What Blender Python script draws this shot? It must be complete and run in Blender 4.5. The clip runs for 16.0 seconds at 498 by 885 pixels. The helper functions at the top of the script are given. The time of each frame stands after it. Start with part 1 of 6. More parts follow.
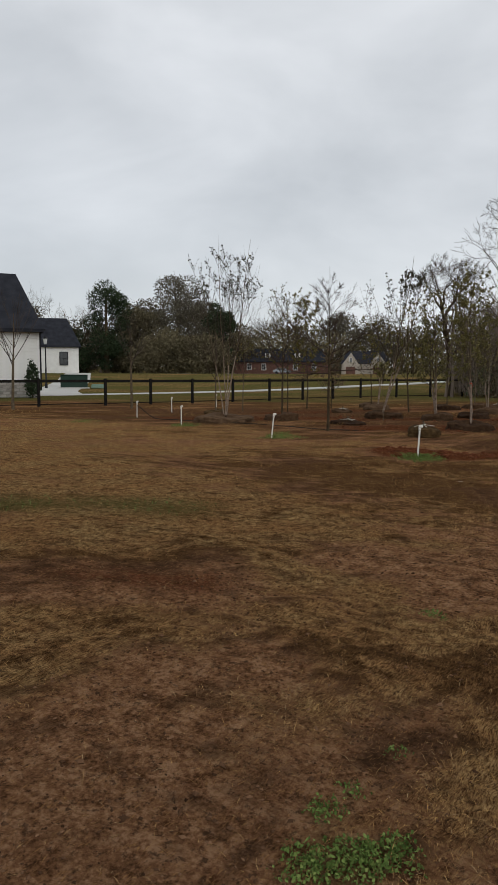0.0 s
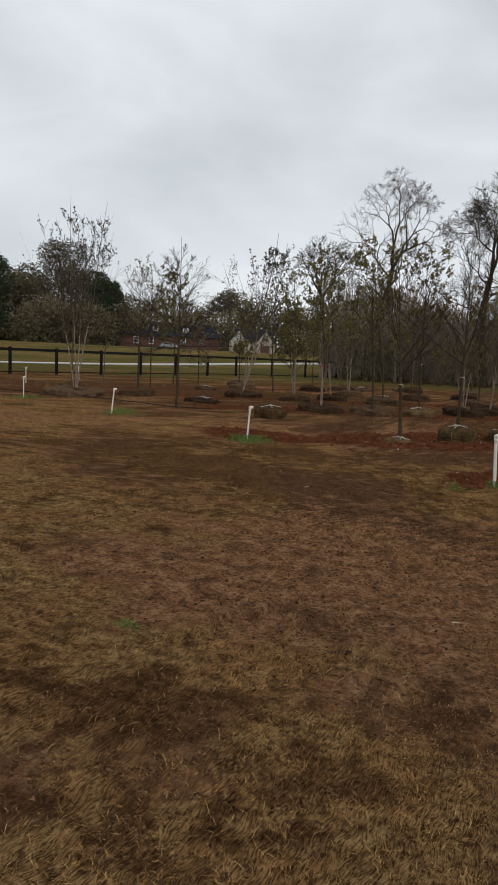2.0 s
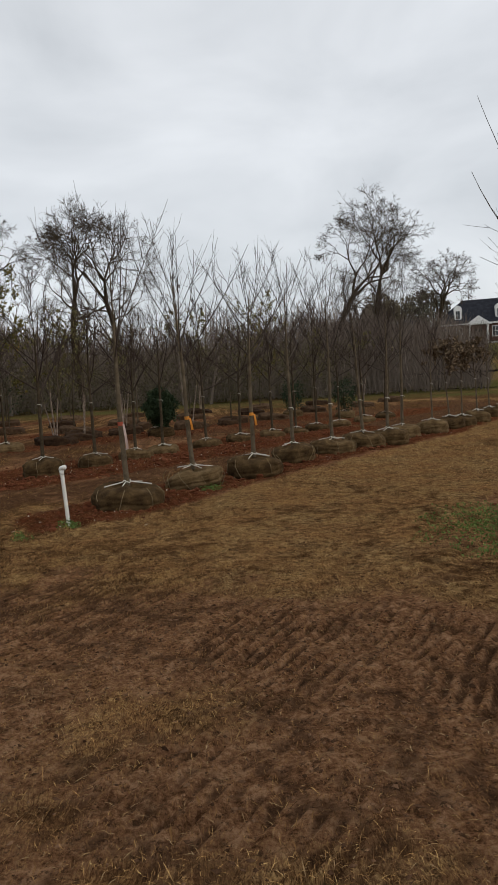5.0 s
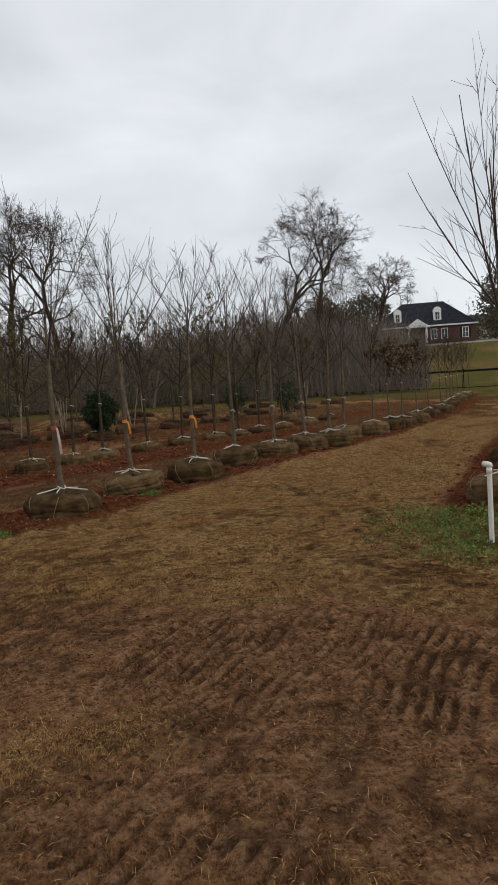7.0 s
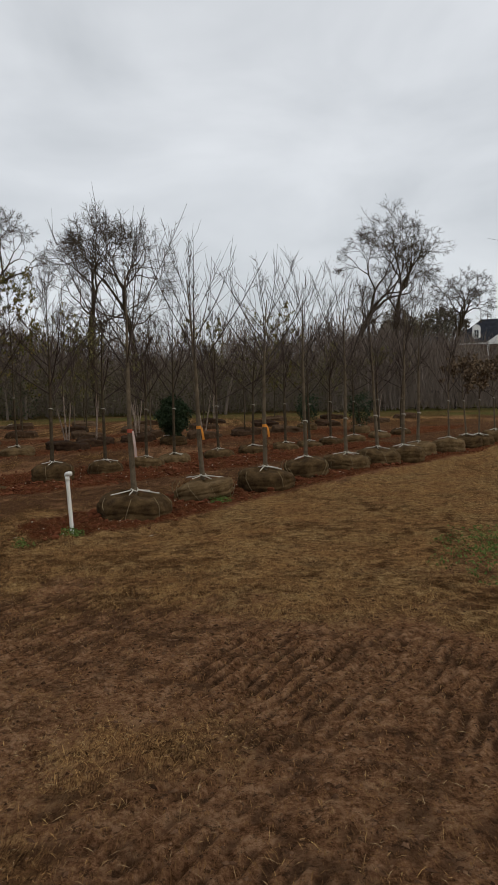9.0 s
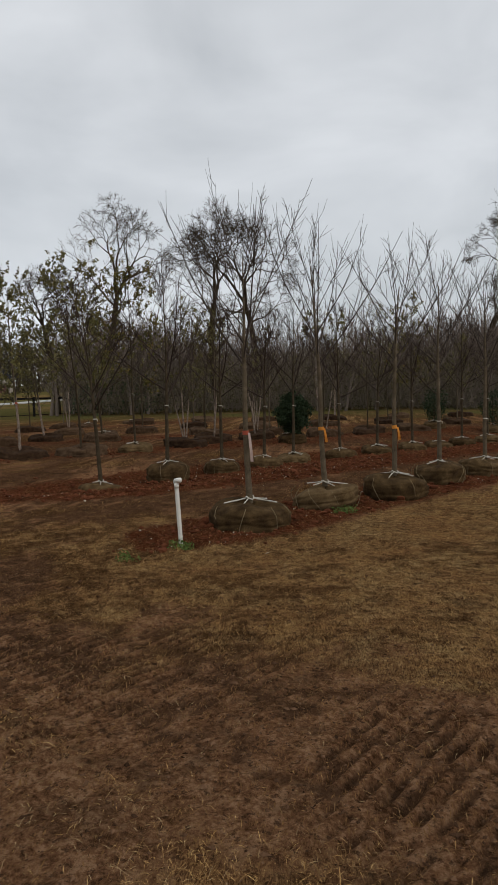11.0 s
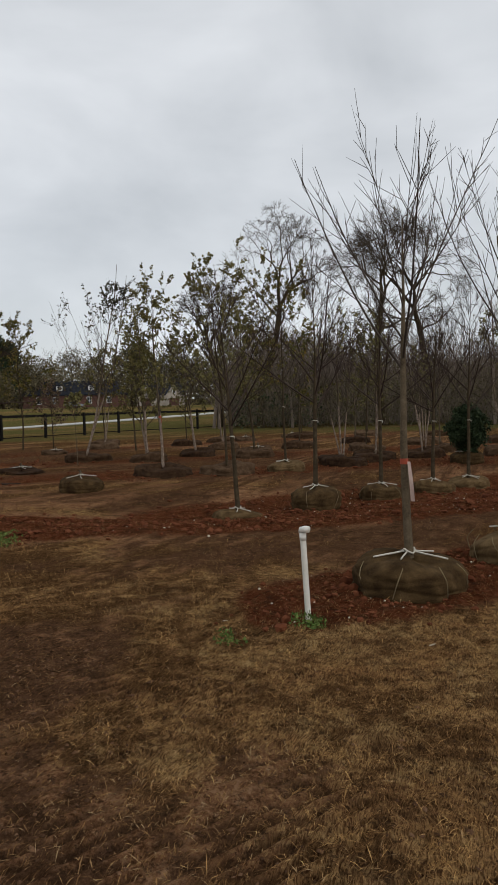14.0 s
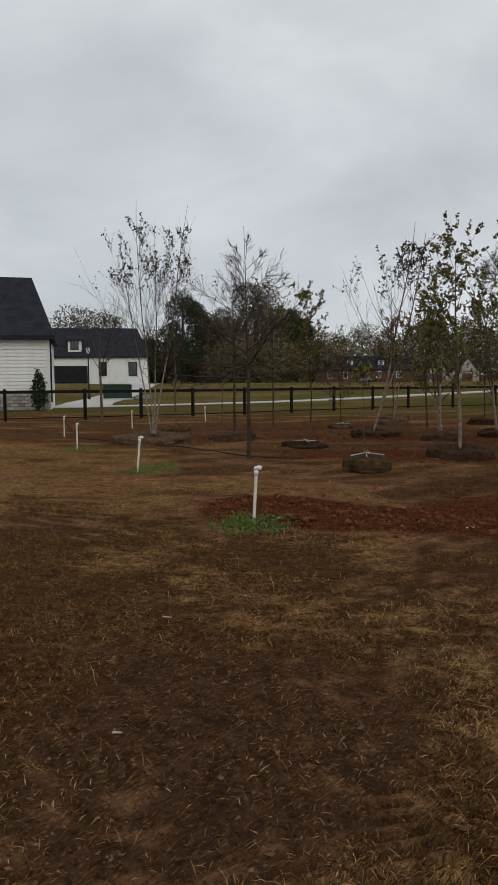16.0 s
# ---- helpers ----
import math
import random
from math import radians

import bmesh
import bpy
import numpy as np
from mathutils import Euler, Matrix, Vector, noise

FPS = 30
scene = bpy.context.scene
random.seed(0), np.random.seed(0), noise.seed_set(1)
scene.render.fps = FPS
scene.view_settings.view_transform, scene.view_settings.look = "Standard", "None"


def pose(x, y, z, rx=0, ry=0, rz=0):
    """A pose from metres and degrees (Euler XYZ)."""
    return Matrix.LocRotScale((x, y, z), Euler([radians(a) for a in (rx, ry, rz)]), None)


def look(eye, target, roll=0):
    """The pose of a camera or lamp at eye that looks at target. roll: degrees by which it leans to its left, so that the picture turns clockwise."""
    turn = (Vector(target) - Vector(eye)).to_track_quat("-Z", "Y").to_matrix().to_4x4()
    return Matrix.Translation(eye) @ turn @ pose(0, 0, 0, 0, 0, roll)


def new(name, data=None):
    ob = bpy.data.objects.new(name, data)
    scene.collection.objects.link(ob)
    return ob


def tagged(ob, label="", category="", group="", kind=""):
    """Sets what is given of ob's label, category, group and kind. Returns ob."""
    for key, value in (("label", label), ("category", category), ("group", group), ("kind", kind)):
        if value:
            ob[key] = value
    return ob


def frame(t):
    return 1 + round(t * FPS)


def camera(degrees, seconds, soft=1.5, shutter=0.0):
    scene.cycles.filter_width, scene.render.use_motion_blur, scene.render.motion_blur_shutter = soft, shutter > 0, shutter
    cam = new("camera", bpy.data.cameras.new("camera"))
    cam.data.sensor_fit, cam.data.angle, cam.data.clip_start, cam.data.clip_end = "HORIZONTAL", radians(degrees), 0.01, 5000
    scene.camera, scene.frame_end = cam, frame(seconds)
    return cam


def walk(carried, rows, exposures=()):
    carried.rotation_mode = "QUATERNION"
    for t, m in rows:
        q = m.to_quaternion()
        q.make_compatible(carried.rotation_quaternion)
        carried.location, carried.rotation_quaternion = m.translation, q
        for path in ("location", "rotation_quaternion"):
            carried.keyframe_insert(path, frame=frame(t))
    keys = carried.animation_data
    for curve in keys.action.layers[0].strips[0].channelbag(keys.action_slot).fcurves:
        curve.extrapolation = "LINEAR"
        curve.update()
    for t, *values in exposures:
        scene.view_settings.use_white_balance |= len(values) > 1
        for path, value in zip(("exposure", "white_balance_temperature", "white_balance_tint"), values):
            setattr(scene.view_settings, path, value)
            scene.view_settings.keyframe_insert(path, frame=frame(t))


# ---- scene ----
cam = camera(38.7, 16.0, 1.6)
PATH = [
    (0, (0.732, 0.268, 1.716), (-0.415, 1.896, 1.527), 0.2),
    (0.5, (0.972, 0.644, 1.707), (-0.111, 2.316, 1.534), 0.7),
    (1, (1.196, 1.012, 1.751), (0.242, 2.763, 1.602), 2.1),
    (1.5, (1.422, 1.324, 1.741), (0.526, 3.103, 1.556), 2.6),
    (2, (1.477, 1.564, 1.731), (0.6, 3.344, 1.483), 2.8),
    (2.2, (1.547, 1.644, 1.714), (1.149, 3.575, 1.443), 1.8),
    (2.3, (1.593, 1.697, 1.703), (1.267, 3.651, 1.428), 1.4),
    (2.5, (1.613, 1.899, 1.634), (1.293, 3.853, 1.353), 0.7),
    (2.6, (1.632, 1.97, 1.652), (1.459, 3.961, 1.591), 0.1),
    (3, (1.621, 2.152, 1.701), (1.58, 4.148, 1.595), -0.1),
    (3.5, (1.682, 2.45, 1.708), (1.307, 4.409, 1.559), -1.2),
    (4, (1.794, 2.74, 1.725), (1.339, 4.679, 1.541), -3.2),
    (4.2, (1.821, 2.877, 1.715), (1.595, 4.856, 1.533), -3.7),
    (6.3, (2.024, 3.49, 1.67), (2.279, 5.467, 1.508), -3.3),
    (6.5, (2.025, 3.501, 1.664), (2.286, 5.477, 1.498), -3.5),
    (7, (2.013, 3.459, 1.659), (2.303, 5.431, 1.485), -3.5),
    (7.5, (1.999, 3.452, 1.655), (2.274, 5.425, 1.484), -2.7),
    (8, (2.009, 3.447, 1.651), (2.269, 5.424, 1.507), -2.6),
    (8.5, (2.022, 3.417, 1.674), (2.239, 5.4, 1.53), -2.3),
    (8.7, (2.001, 3.454, 1.671), (2.162, 5.443, 1.53), -1.8),
    (10.8, (1.872, 4.363, 1.69), (1.758, 6.354, 1.547), -0.9),
    (11, (1.885, 4.574, 1.711), (1.651, 6.555, 1.563), -1.1),
    (11.5, (1.934, 4.88, 1.708), (1.595, 6.847, 1.576), -1.5),
    (12, (1.857, 5.228, 1.723), (1.564, 7.202, 1.591), -1.5),
    (12.5, (1.857, 5.651, 1.691), (1.317, 7.572, 1.556), -2.7),
    (13, (1.883, 6.128, 1.71), (1.289, 8.035, 1.598), -3.0),
    (13.5, (1.846, 6.487, 1.709), (1.325, 8.414, 1.603), -2.4),
    (14, (1.709, 6.796, 1.721), (1.02, 8.671, 1.616), -1.3),
    (14.1, (1.68, 6.875, 1.71), (0.877, 8.703, 1.591), -1.2),
    (14.3, (1.602, 7.069, 1.698), (0.662, 8.83, 1.579), -1.0),
    (14.5, (1.512, 7.277, 1.698), (0.405, 8.939, 1.589), -0.4),
    (15, (1.225, 7.65, 1.602), (0.016, 9.237, 1.456), -0.2),
    (15.5, (0.926, 7.945, 1.637), (-0.329, 9.495, 1.49), -0.1),
    (16, (0.723, 8.308, 1.629), (-0.64, 9.763, 1.467), -0.4),
]
walk(cam, [(t, look(eye, target, roll)) for t, eye, target, roll in PATH],
     [(0, -0.03), (1.5, 0.05), (2.1, 0.06), (2.5, 0.25), (2.8, 0.12), (3.4, 0.02), (4.2, 0.05), (6.5, 0.14), (8.2, 0.11), (8.7, 0.02), (11.0, -0.1), (11.5, 0.0), (12.5, 0.06), (13.0, -0.07), (14.0, -0.03), (14.5, -0.06), (15.0, -0.08), (16, -0.18)])

# ---- world, light ----
world = bpy.data.worlds.new("overcast_sky")
scene.world = world
world.use_nodes = True
wn, wl = world.node_tree.nodes, world.node_tree.links
bg = wn["Background"]
sky = wn.new("ShaderNodeTexSky")
sky.sky_type = "NISHITA"
sky.sun_disc = False
sky.sun_elevation, sky.sun_rotation = radians(42), radians(111)
tc = wn.new("ShaderNodeTexCoord")
stretch = wn.new("ShaderNodeMapping")
stretch.inputs["Scale"].default_value = (1.0, 1.0, 2.2)
wl.new(tc.outputs["Generated"], stretch.inputs["Vector"])
cloud = wn.new("ShaderNodeTexNoise")
cloud.inputs["Scale"].default_value, cloud.inputs["Detail"].default_value = 2.6, 5.0
cloud.inputs["Roughness"].default_value, cloud.inputs["Distortion"].default_value = 0.5, 0.35
wl.new(stretch.outputs[0], cloud.inputs["Vector"])
cramp = wn.new("ShaderNodeValToRGB")
cramp.color_ramp.elements[0].position, cramp.color_ramp.elements[0].color = 0.30, (0.51, 0.532, 0.553, 1)
cramp.color_ramp.elements[1].position, cramp.color_ramp.elements[1].color = 0.72, (0.772, 0.792, 0.815, 1)
wl.new(cloud.outputs["Fac"], cramp.inputs["Fac"])
skyscale = wn.new("ShaderNodeMix")
skyscale.data_type = "RGBA"
skyscale.inputs["Factor"].default_value = 0.985
wl.new(sky.outputs[0], skyscale.inputs[6])
wl.new(cramp.outputs[0], skyscale.inputs[7])
wl.new(skyscale.outputs[2], bg.inputs["Color"])
bg.inputs["Strength"].default_value = 1.0

sun_data = bpy.data.lights.new("sun", "SUN")
sun_data.energy, sun_data.angle, sun_data.color = 0.9, radians(45), (1.0, 0.97, 0.93)
sun = new("sun", sun_data)
sun.matrix_world = look((28, -6, 26), (0, 5, 0))


# ---- materials ----
def material(name, colours, rough=0.85, scale=6.0, fine=60.0, bump=0.3, dist=0.01, metal=0.0, island=0.0, spec=0.06, per_object=0.0):
    """Two scales of noise between the colours; island: brightness spread from piece to piece."""
    m = bpy.data.materials.new(name)
    m.use_nodes = True
    n, l = m.node_tree.nodes, m.node_tree.links
    b = n["Principled BSDF"]
    b.inputs["Roughness"].default_value, b.inputs["Metallic"].default_value = rough, metal
    b.inputs["Specular IOR Level"].default_value = spec
    co = n.new("ShaderNodeTexCoord")
    big, small = n.new("ShaderNodeTexNoise"), n.new("ShaderNodeTexNoise")
    big.inputs["Scale"].default_value, big.inputs["Detail"].default_value = scale, 4
    small.inputs["Scale"].default_value, small.inputs["Detail"].default_value = fine, 5
    l.new(co.outputs["Object"], big.inputs["Vector"])
    l.new(co.outputs["Object"], small.inputs["Vector"])
    mix = n.new("ShaderNodeMath")
    mix.operation = "MULTIPLY_ADD"
    l.new(big.outputs["Fac"], mix.inputs[0])
    mix.inputs[1].default_value = 0.6
    sm = n.new("ShaderNodeMath")
    sm.operation = "MULTIPLY"
    l.new(small.outputs["Fac"], sm.inputs[0])
    sm.inputs[1].default_value = 0.4
    l.new(sm.outputs[0], mix.inputs[2])
    fac = mix.outputs[0]
    if island:
        geo = n.new("ShaderNodeNewGeometry")
        add = n.new("ShaderNodeMath")
        add.operation = "MULTIPLY_ADD"
        l.new(geo.outputs["Random Per Island"], add.inputs[0])
        add.inputs[1].default_value = island
        off = n.new("ShaderNodeMath")
        off.operation = "SUBTRACT"
        l.new(fac, off.inputs[0])
        off.inputs[1].default_value = island / 2
        l.new(off.outputs[0], add.inputs[2])
        fac = add.outputs[0]
    if per_object:
        info = n.new("ShaderNodeObjectInfo")
        add = n.new("ShaderNodeMath")
        add.operation = "MULTIPLY_ADD"
        l.new(info.outputs["Random"], add.inputs[0])
        add.inputs[1].default_value = per_object
        off = n.new("ShaderNodeMath")
        off.operation = "SUBTRACT"
        l.new(fac, off.inputs[0])
        off.inputs[1].default_value = per_object / 2
        l.new(off.outputs[0], add.inputs[2])
        fac = add.outputs[0]
    ramp = n.new("ShaderNodeValToRGB")
    e = ramp.color_ramp.elements
    lo, hi = (0.0, 1.0) if island else (0.3, 0.7)
    for i, c in enumerate(colours):
        p = lo + (hi - lo) * i / (len(colours) - 1)
        if i < 2:
            e[i].position, e[i].color = p, (*c, 1)
        else:
            e.new(p).color = (*c, 1)
    if len(colours) > 2:
        e[1].position = lo + (hi - lo) / (len(colours) - 1)
    l.new(fac, ramp.inputs["Fac"])
    l.new(ramp.outputs[0], b.inputs["Base Color"])
    if bump:
        bu = n.new("ShaderNodeBump")
        bu.inputs["Strength"].default_value, bu.inputs["Distance"].default_value = bump, dist
        l.new(mix.outputs[0], bu.inputs["Height"])
        l.new(bu.outputs[0], b.inputs["Normal"])
    return m


def ground_material():
    m = bpy.data.materials.new("nursery_ground")
    m.use_nodes = True
    n, l = m.node_tree.nodes, m.node_tree.links
    b = n["Principled BSDF"]
    b.inputs["Roughness"].default_value, b.inputs["Specular IOR Level"].default_value = 0.95, 0.0
    co = n.new("ShaderNodeTexCoord")
    zone = n.new("ShaderNodeAttribute")
    zone.attribute_name = "zones"
    sep = n.new("ShaderNodeSeparateColor")
    l.new(zone.outputs["Color"], sep.inputs[0])

    def noise_node(scale, detail=5, rough=0.6):
        t = n.new("ShaderNodeTexNoise")
        t.inputs["Scale"].default_value, t.inputs["Detail"].default_value, t.inputs["Roughness"].default_value = scale, detail, rough
        l.new(co.outputs["Object"], t.inputs["Vector"])
        return t.outputs["Fac"]

    def ramp(fac, *stops):
        r = n.new("ShaderNodeValToRGB")
        for i, (p, c) in enumerate(stops):
            el = r.color_ramp.elements[i] if i < 2 else r.color_ramp.elements.new(p)
            el.position, el.color = p, (*c, 1) if len(c) == 3 else c
        l.new(fac, r.inputs["Fac"])
        return r.outputs[0]

    def blend(fac, a, c):
        x = n.new("ShaderNodeMix")
        x.data_type = "RGBA"
        l.new(fac, x.inputs["Factor"])
        l.new(a, x.inputs[6])
        l.new(c, x.inputs[7])
        return x.outputs[2]

    def edge(value, noisy, width=0.25, amount=0.55):
        """A ragged edge: the mask pushed about by fine noise."""
        a = n.new("ShaderNodeMath")
        a.operation = "MULTIPLY_ADD"
        l.new(noisy, a.inputs[0])
        a.inputs[1].default_value = amount
        l.new(value, a.inputs[2])
        s = n.new("ShaderNodeMapRange")
        s.interpolation_type = "SMOOTHSTEP"
        mid = 0.5 + amount / 2
        s.inputs["From Min"].default_value, s.inputs["From Max"].default_value = mid - width, mid + width
        l.new(a.outputs[0], s.inputs["Value"])
        return s.outputs["Result"]

    fine, mid, broad, grit = noise_node(34, 8, 0.78), noise_node(7, 7, 0.7), noise_node(1.1, 4), noise_node(140, 3, 0.7)
    litter, patch = noise_node(19, 9, 0.82), noise_node(2.7, 5, 0.6)
    rough_mix = n.new("ShaderNodeMath")
    rough_mix.operation = "MULTIPLY_ADD"
    l.new(fine, rough_mix.inputs[0])
    rough_mix.inputs[1].default_value = 0.9
    half = n.new("ShaderNodeMath")
    half.operation = "MULTIPLY_ADD"
    l.new(mid, half.inputs[0])
    half.inputs[1].default_value, half.inputs[2].default_value = 0.7, -0.30
    l.new(half.outputs[0], rough_mix.inputs[2])
    mott = rough_mix.outputs[0]
    soil = ramp(mott, (0.35, (0.08976, 0.04049, 0.01822)), (0.5, (0.262, 0.130, 0.064)), (0.62, (0.44, 0.25, 0.137)))
    # damp: moist soil, and the colour painted into tread grooves for shade
    damp = ramp(mott, (0.34, (0.048, 0.0235, 0.0118)), (0.66, (0.165, 0.086, 0.046)))
    red = ramp(mott, (0.34, (0.046, 0.0138, 0.0064)), (0.52, (0.110, 0.033, 0.0145)), (0.68, (0.200, 0.072, 0.034)))

    def strands(low, high, across, length, turns):
        """Thin lying straws: ridges of stretched noise, at several angles."""
        best = None
        for a in turns:
            mp = n.new("ShaderNodeMapping")
            mp.inputs["Rotation"].default_value = (0, 0, radians(a))
            mp.inputs["Scale"].default_value = (across, length, 1)
            mp.inputs["Location"].default_value = (a * 0.37, a * 0.11, 0)
            warp = n.new("ShaderNodeVectorMath")
            warp.operation = "MULTIPLY_ADD"
            l.new(wob, warp.inputs[0])
            warp.inputs[1].default_value = (0.10, 0.10, 0)
            l.new(co.outputs["Object"], warp.inputs[2])
            l.new(warp.outputs[0], mp.inputs["Vector"])
            t = n.new("ShaderNodeTexNoise")
            t.inputs["Scale"].default_value, t.inputs["Detail"].default_value = 1.0, 2.0
            l.new(mp.outputs[0], t.inputs["Vector"])
            if best is None:
                best = t.outputs["Fac"]
            else:
                mx = n.new("ShaderNodeMath")
                mx.operation = "MAXIMUM"
                l.new(best, mx.inputs[0])
                l.new(t.outputs["Fac"], mx.inputs[1])
                best = mx.outputs[0]
        s = n.new("ShaderNodeMapRange")
        s.inputs["From Min"].default_value, s.inputs["From Max"].default_value = low, high
        l.new(best, s.inputs["Value"])
        return s.outputs["Result"]

    wobble = n.new("ShaderNodeTexNoise")
    wobble.inputs["Scale"].default_value = 5.0
    l.new(co.outputs["Object"], wobble.inputs["Vector"])
    wob = wobble.outputs["Color"]
    straws = strands(0.51, 0.63, 130, 17, (12, 57, 101, 149))
    clump = noise_node(11, 5, 0.65)
    under = ramp(clump, (0.38, (0.034, 0.0165, 0.0068)), (0.60, (0.150, 0.080, 0.030)))
    pale = ramp(clump, (0.38, (0.21, 0.118, 0.045)), (0.60, (0.56, 0.38, 0.175)))
    under2 = ramp(clump, (0.34, (0.04896, 0.02079, 0.0092)), (0.64, (0.1581, 0.07371, 0.03128)))
    pale2 = ramp(clump, (0.34, (0.19, 0.096, 0.040)), (0.62, (0.46, 0.245, 0.098)))
    under3 = ramp(clump, (0.34, (0.024, 0.0112, 0.0050)), (0.64, (0.072, 0.0350, 0.0150)))
    pale3 = ramp(clump, (0.34, (0.086, 0.0440, 0.0180)), (0.64, (0.215, 0.1160, 0.0460)))
    straw, straw2, thatch = blend(straws, under, pale), blend(straws, under2, pale2), blend(straws, under3, pale3)
    turf = blend(edge(broad, mid, 0.25, 0.5), straw2, straw)
    turf = blend(edge(sep.outputs[2], mott, 0.22, 1.5), turf, thatch)
    green = blend(straws, ramp(clump, (0.3, (0.042, 0.036, 0.012)), (0.7, (0.086, 0.072, 0.025))), ramp(clump, (0.3, (0.075, 0.073, 0.023)), (0.7, (0.150, 0.128, 0.045))))
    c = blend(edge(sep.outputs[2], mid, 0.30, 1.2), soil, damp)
    c = blend(edge(sep.outputs[1], mid, 0.25, 0.7), c, red)
    few = strands(0.64, 0.72, 110, 15, (33, 80, 128, 171))
    c = blend(few, c, pale2)
    c = blend(edge(sep.outputs[0], fine, 0.16, 0.9), c, turf)
    stain = n.new("ShaderNodeMapRange")
    stain.interpolation_type = "SMOOTHSTEP"
    stain.inputs["From Min"].default_value, stain.inputs["From Max"].default_value = 0.52, 0.66
    stain.inputs["To Max"].default_value = 0.5
    l.new(patch, stain.inputs["Value"])
    mould = n.new("ShaderNodeRGB")
    mould.outputs[0].default_value = (0.050, 0.028, 0.015, 1)
    c = blend(stain.outputs["Result"], c, mould.outputs[0])
    bits = n.new("ShaderNodeMapRange")
    bits.inputs["From Min"].default_value, bits.inputs["From Max"].default_value = 0.53, 0.60
    bits.inputs["To Max"].default_value = 0.78
    l.new(litter, bits.inputs["Value"])
    dark = n.new("ShaderNodeRGB")
    dark.outputs[0].default_value = (0.040, 0.023, 0.014, 1)
    c = blend(bits.outputs["Result"], c, dark.outputs[0])
    c = blend(edge(zone.outputs["Alpha"], fine, 0.3, 0.6), c, green)
    l.new(c, b.inputs["Base Color"])
    h = n.new("ShaderNodeMath")
    h.operation = "MULTIPLY_ADD"
    l.new(litter, h.inputs[0])
    h.inputs[1].default_value = -1.2
    l.new(fine, h.inputs[2])
    h2 = n.new("ShaderNodeMath")
    h2.operation = "MULTIPLY_ADD"
    l.new(grit, h2.inputs[0])
    h2.inputs[1].default_value = 0.3
    l.new(h.outputs[0], h2.inputs[2])
    bu = n.new("ShaderNodeBump")
    bu.inputs["Strength"].default_value, bu.inputs["Distance"].default_value = 1.0, 0.05
    l.new(h2.outputs[0], bu.inputs["Height"])
    l.new(bu.outputs[0], b.inputs["Normal"])
    return m


M_GROUND = ground_material()
M_STRAW = material("dead_grass_blade", [(0.1224, 0.05386, 0.01932), (0.275, 0.150, 0.058), (0.45, 0.250, 0.090), (0.62, 0.39, 0.155)], 0.9, 0.8, 30, 0, island=0.9, spec=0.0)
M_THATCH = material("dark_matted_grass_blade", [(0.038, 0.0180, 0.0078), (0.088, 0.0450, 0.0190), (0.170, 0.0860, 0.0330), (0.310, 0.1720, 0.0680)], 0.9, 0.8, 30, 0, island=0.9, spec=0.0)
M_LITTER = material("loose_straw", [(0.060, 0.030, 0.014), (0.150, 0.080, 0.034), (0.27, 0.160, 0.072), (0.38, 0.26, 0.135)], 0.9, 0.8, 30, 0, island=0.95, spec=0.0)
M_GREEN = material("green_weed_leaf", [(0.0486, 0.0783, 0.02025), (0.1053, 0.1593, 0.0378), (0.2025, 0.243, 0.07425)], 0.8, 2, 30, 0, island=0.8)
M_SOIL = material("red_soil_clod", [(0.052, 0.0160, 0.0075), (0.115, 0.037, 0.016), (0.190, 0.070, 0.033)], 0.95, 9, 80, 0.6, 0.01, island=0.5)
M_CRUMB = material("brown_soil_crumb", [(0.030, 0.016, 0.009), (0.085, 0.045, 0.025), (0.19, 0.105, 0.058)], 0.95, 9, 80, 0, island=0.8, spec=0.0)
M_BARK = material("grey_bark", [(0.046, 0.033, 0.020), (0.105, 0.079, 0.050), (0.18, 0.140, 0.094)], 0.9, 9, 70, 0.5, 0.006)
M_BARK_DARK = material("dark_bark", [(0.026, 0.018, 0.010), (0.058, 0.042, 0.025), (0.102, 0.077, 0.047)], 0.92, 9, 70, 0.6, 0.008)
M_TWIG = material("grey_brown_twig", [(0.040, 0.030, 0.024), (0.095, 0.075, 0.060)], 0.9, 4, 40, 0)
M_TWIG_RED = material("reddish_twig", [(0.030, 0.020, 0.016), (0.070, 0.048, 0.038)], 0.9, 4, 40, 0)
M_BIRCH = material("peeling_birch_bark", [(0.075, 0.048, 0.034), (0.23, 0.170, 0.128), (0.43, 0.355, 0.285)], 0.85, 16, 60, 0.8, 0.008)
M_LEAF_OLIVE = material("olive_leaf", [(0.060, 0.056, 0.021), (0.130, 0.116, 0.040), (0.22, 0.178, 0.065)], 0.55, 2, 20, 0, island=0.8)
M_LEAF_DARK = material("dark_birch_leaf", [(0.022, 0.022, 0.014), (0.05, 0.048, 0.025), (0.10, 0.09, 0.05)], 0.6, 2, 20, 0, island=0.8)
M_LEAF_GOLD = material("yellowing_leaf", [(0.045, 0.045, 0.012), (0.11, 0.10, 0.025), (0.20, 0.13, 0.035)], 0.6, 2, 20, 0, island=0.8)
M_EVERGREEN = material("evergreen_needle", [(0.014, 0.022, 0.012), (0.030, 0.046, 0.022), (0.060, 0.080, 0.036)], 0.6, 2, 20, 0, island=0.7)
# Twig colour lightened so that it carries the haze of distance.
M_WOODS = material("winter_woods_twig", [(0.115, 0.090, 0.072), (0.25, 0.198, 0.158)], 0.95, 0.2, 6, 0, island=0.5)
M_BRUSH = material("brown_brush", [(0.084, 0.070, 0.042), (0.130, 0.110, 0.064), (0.178, 0.152, 0.090)], 0.95, 0.3, 5, 0, island=0.8)
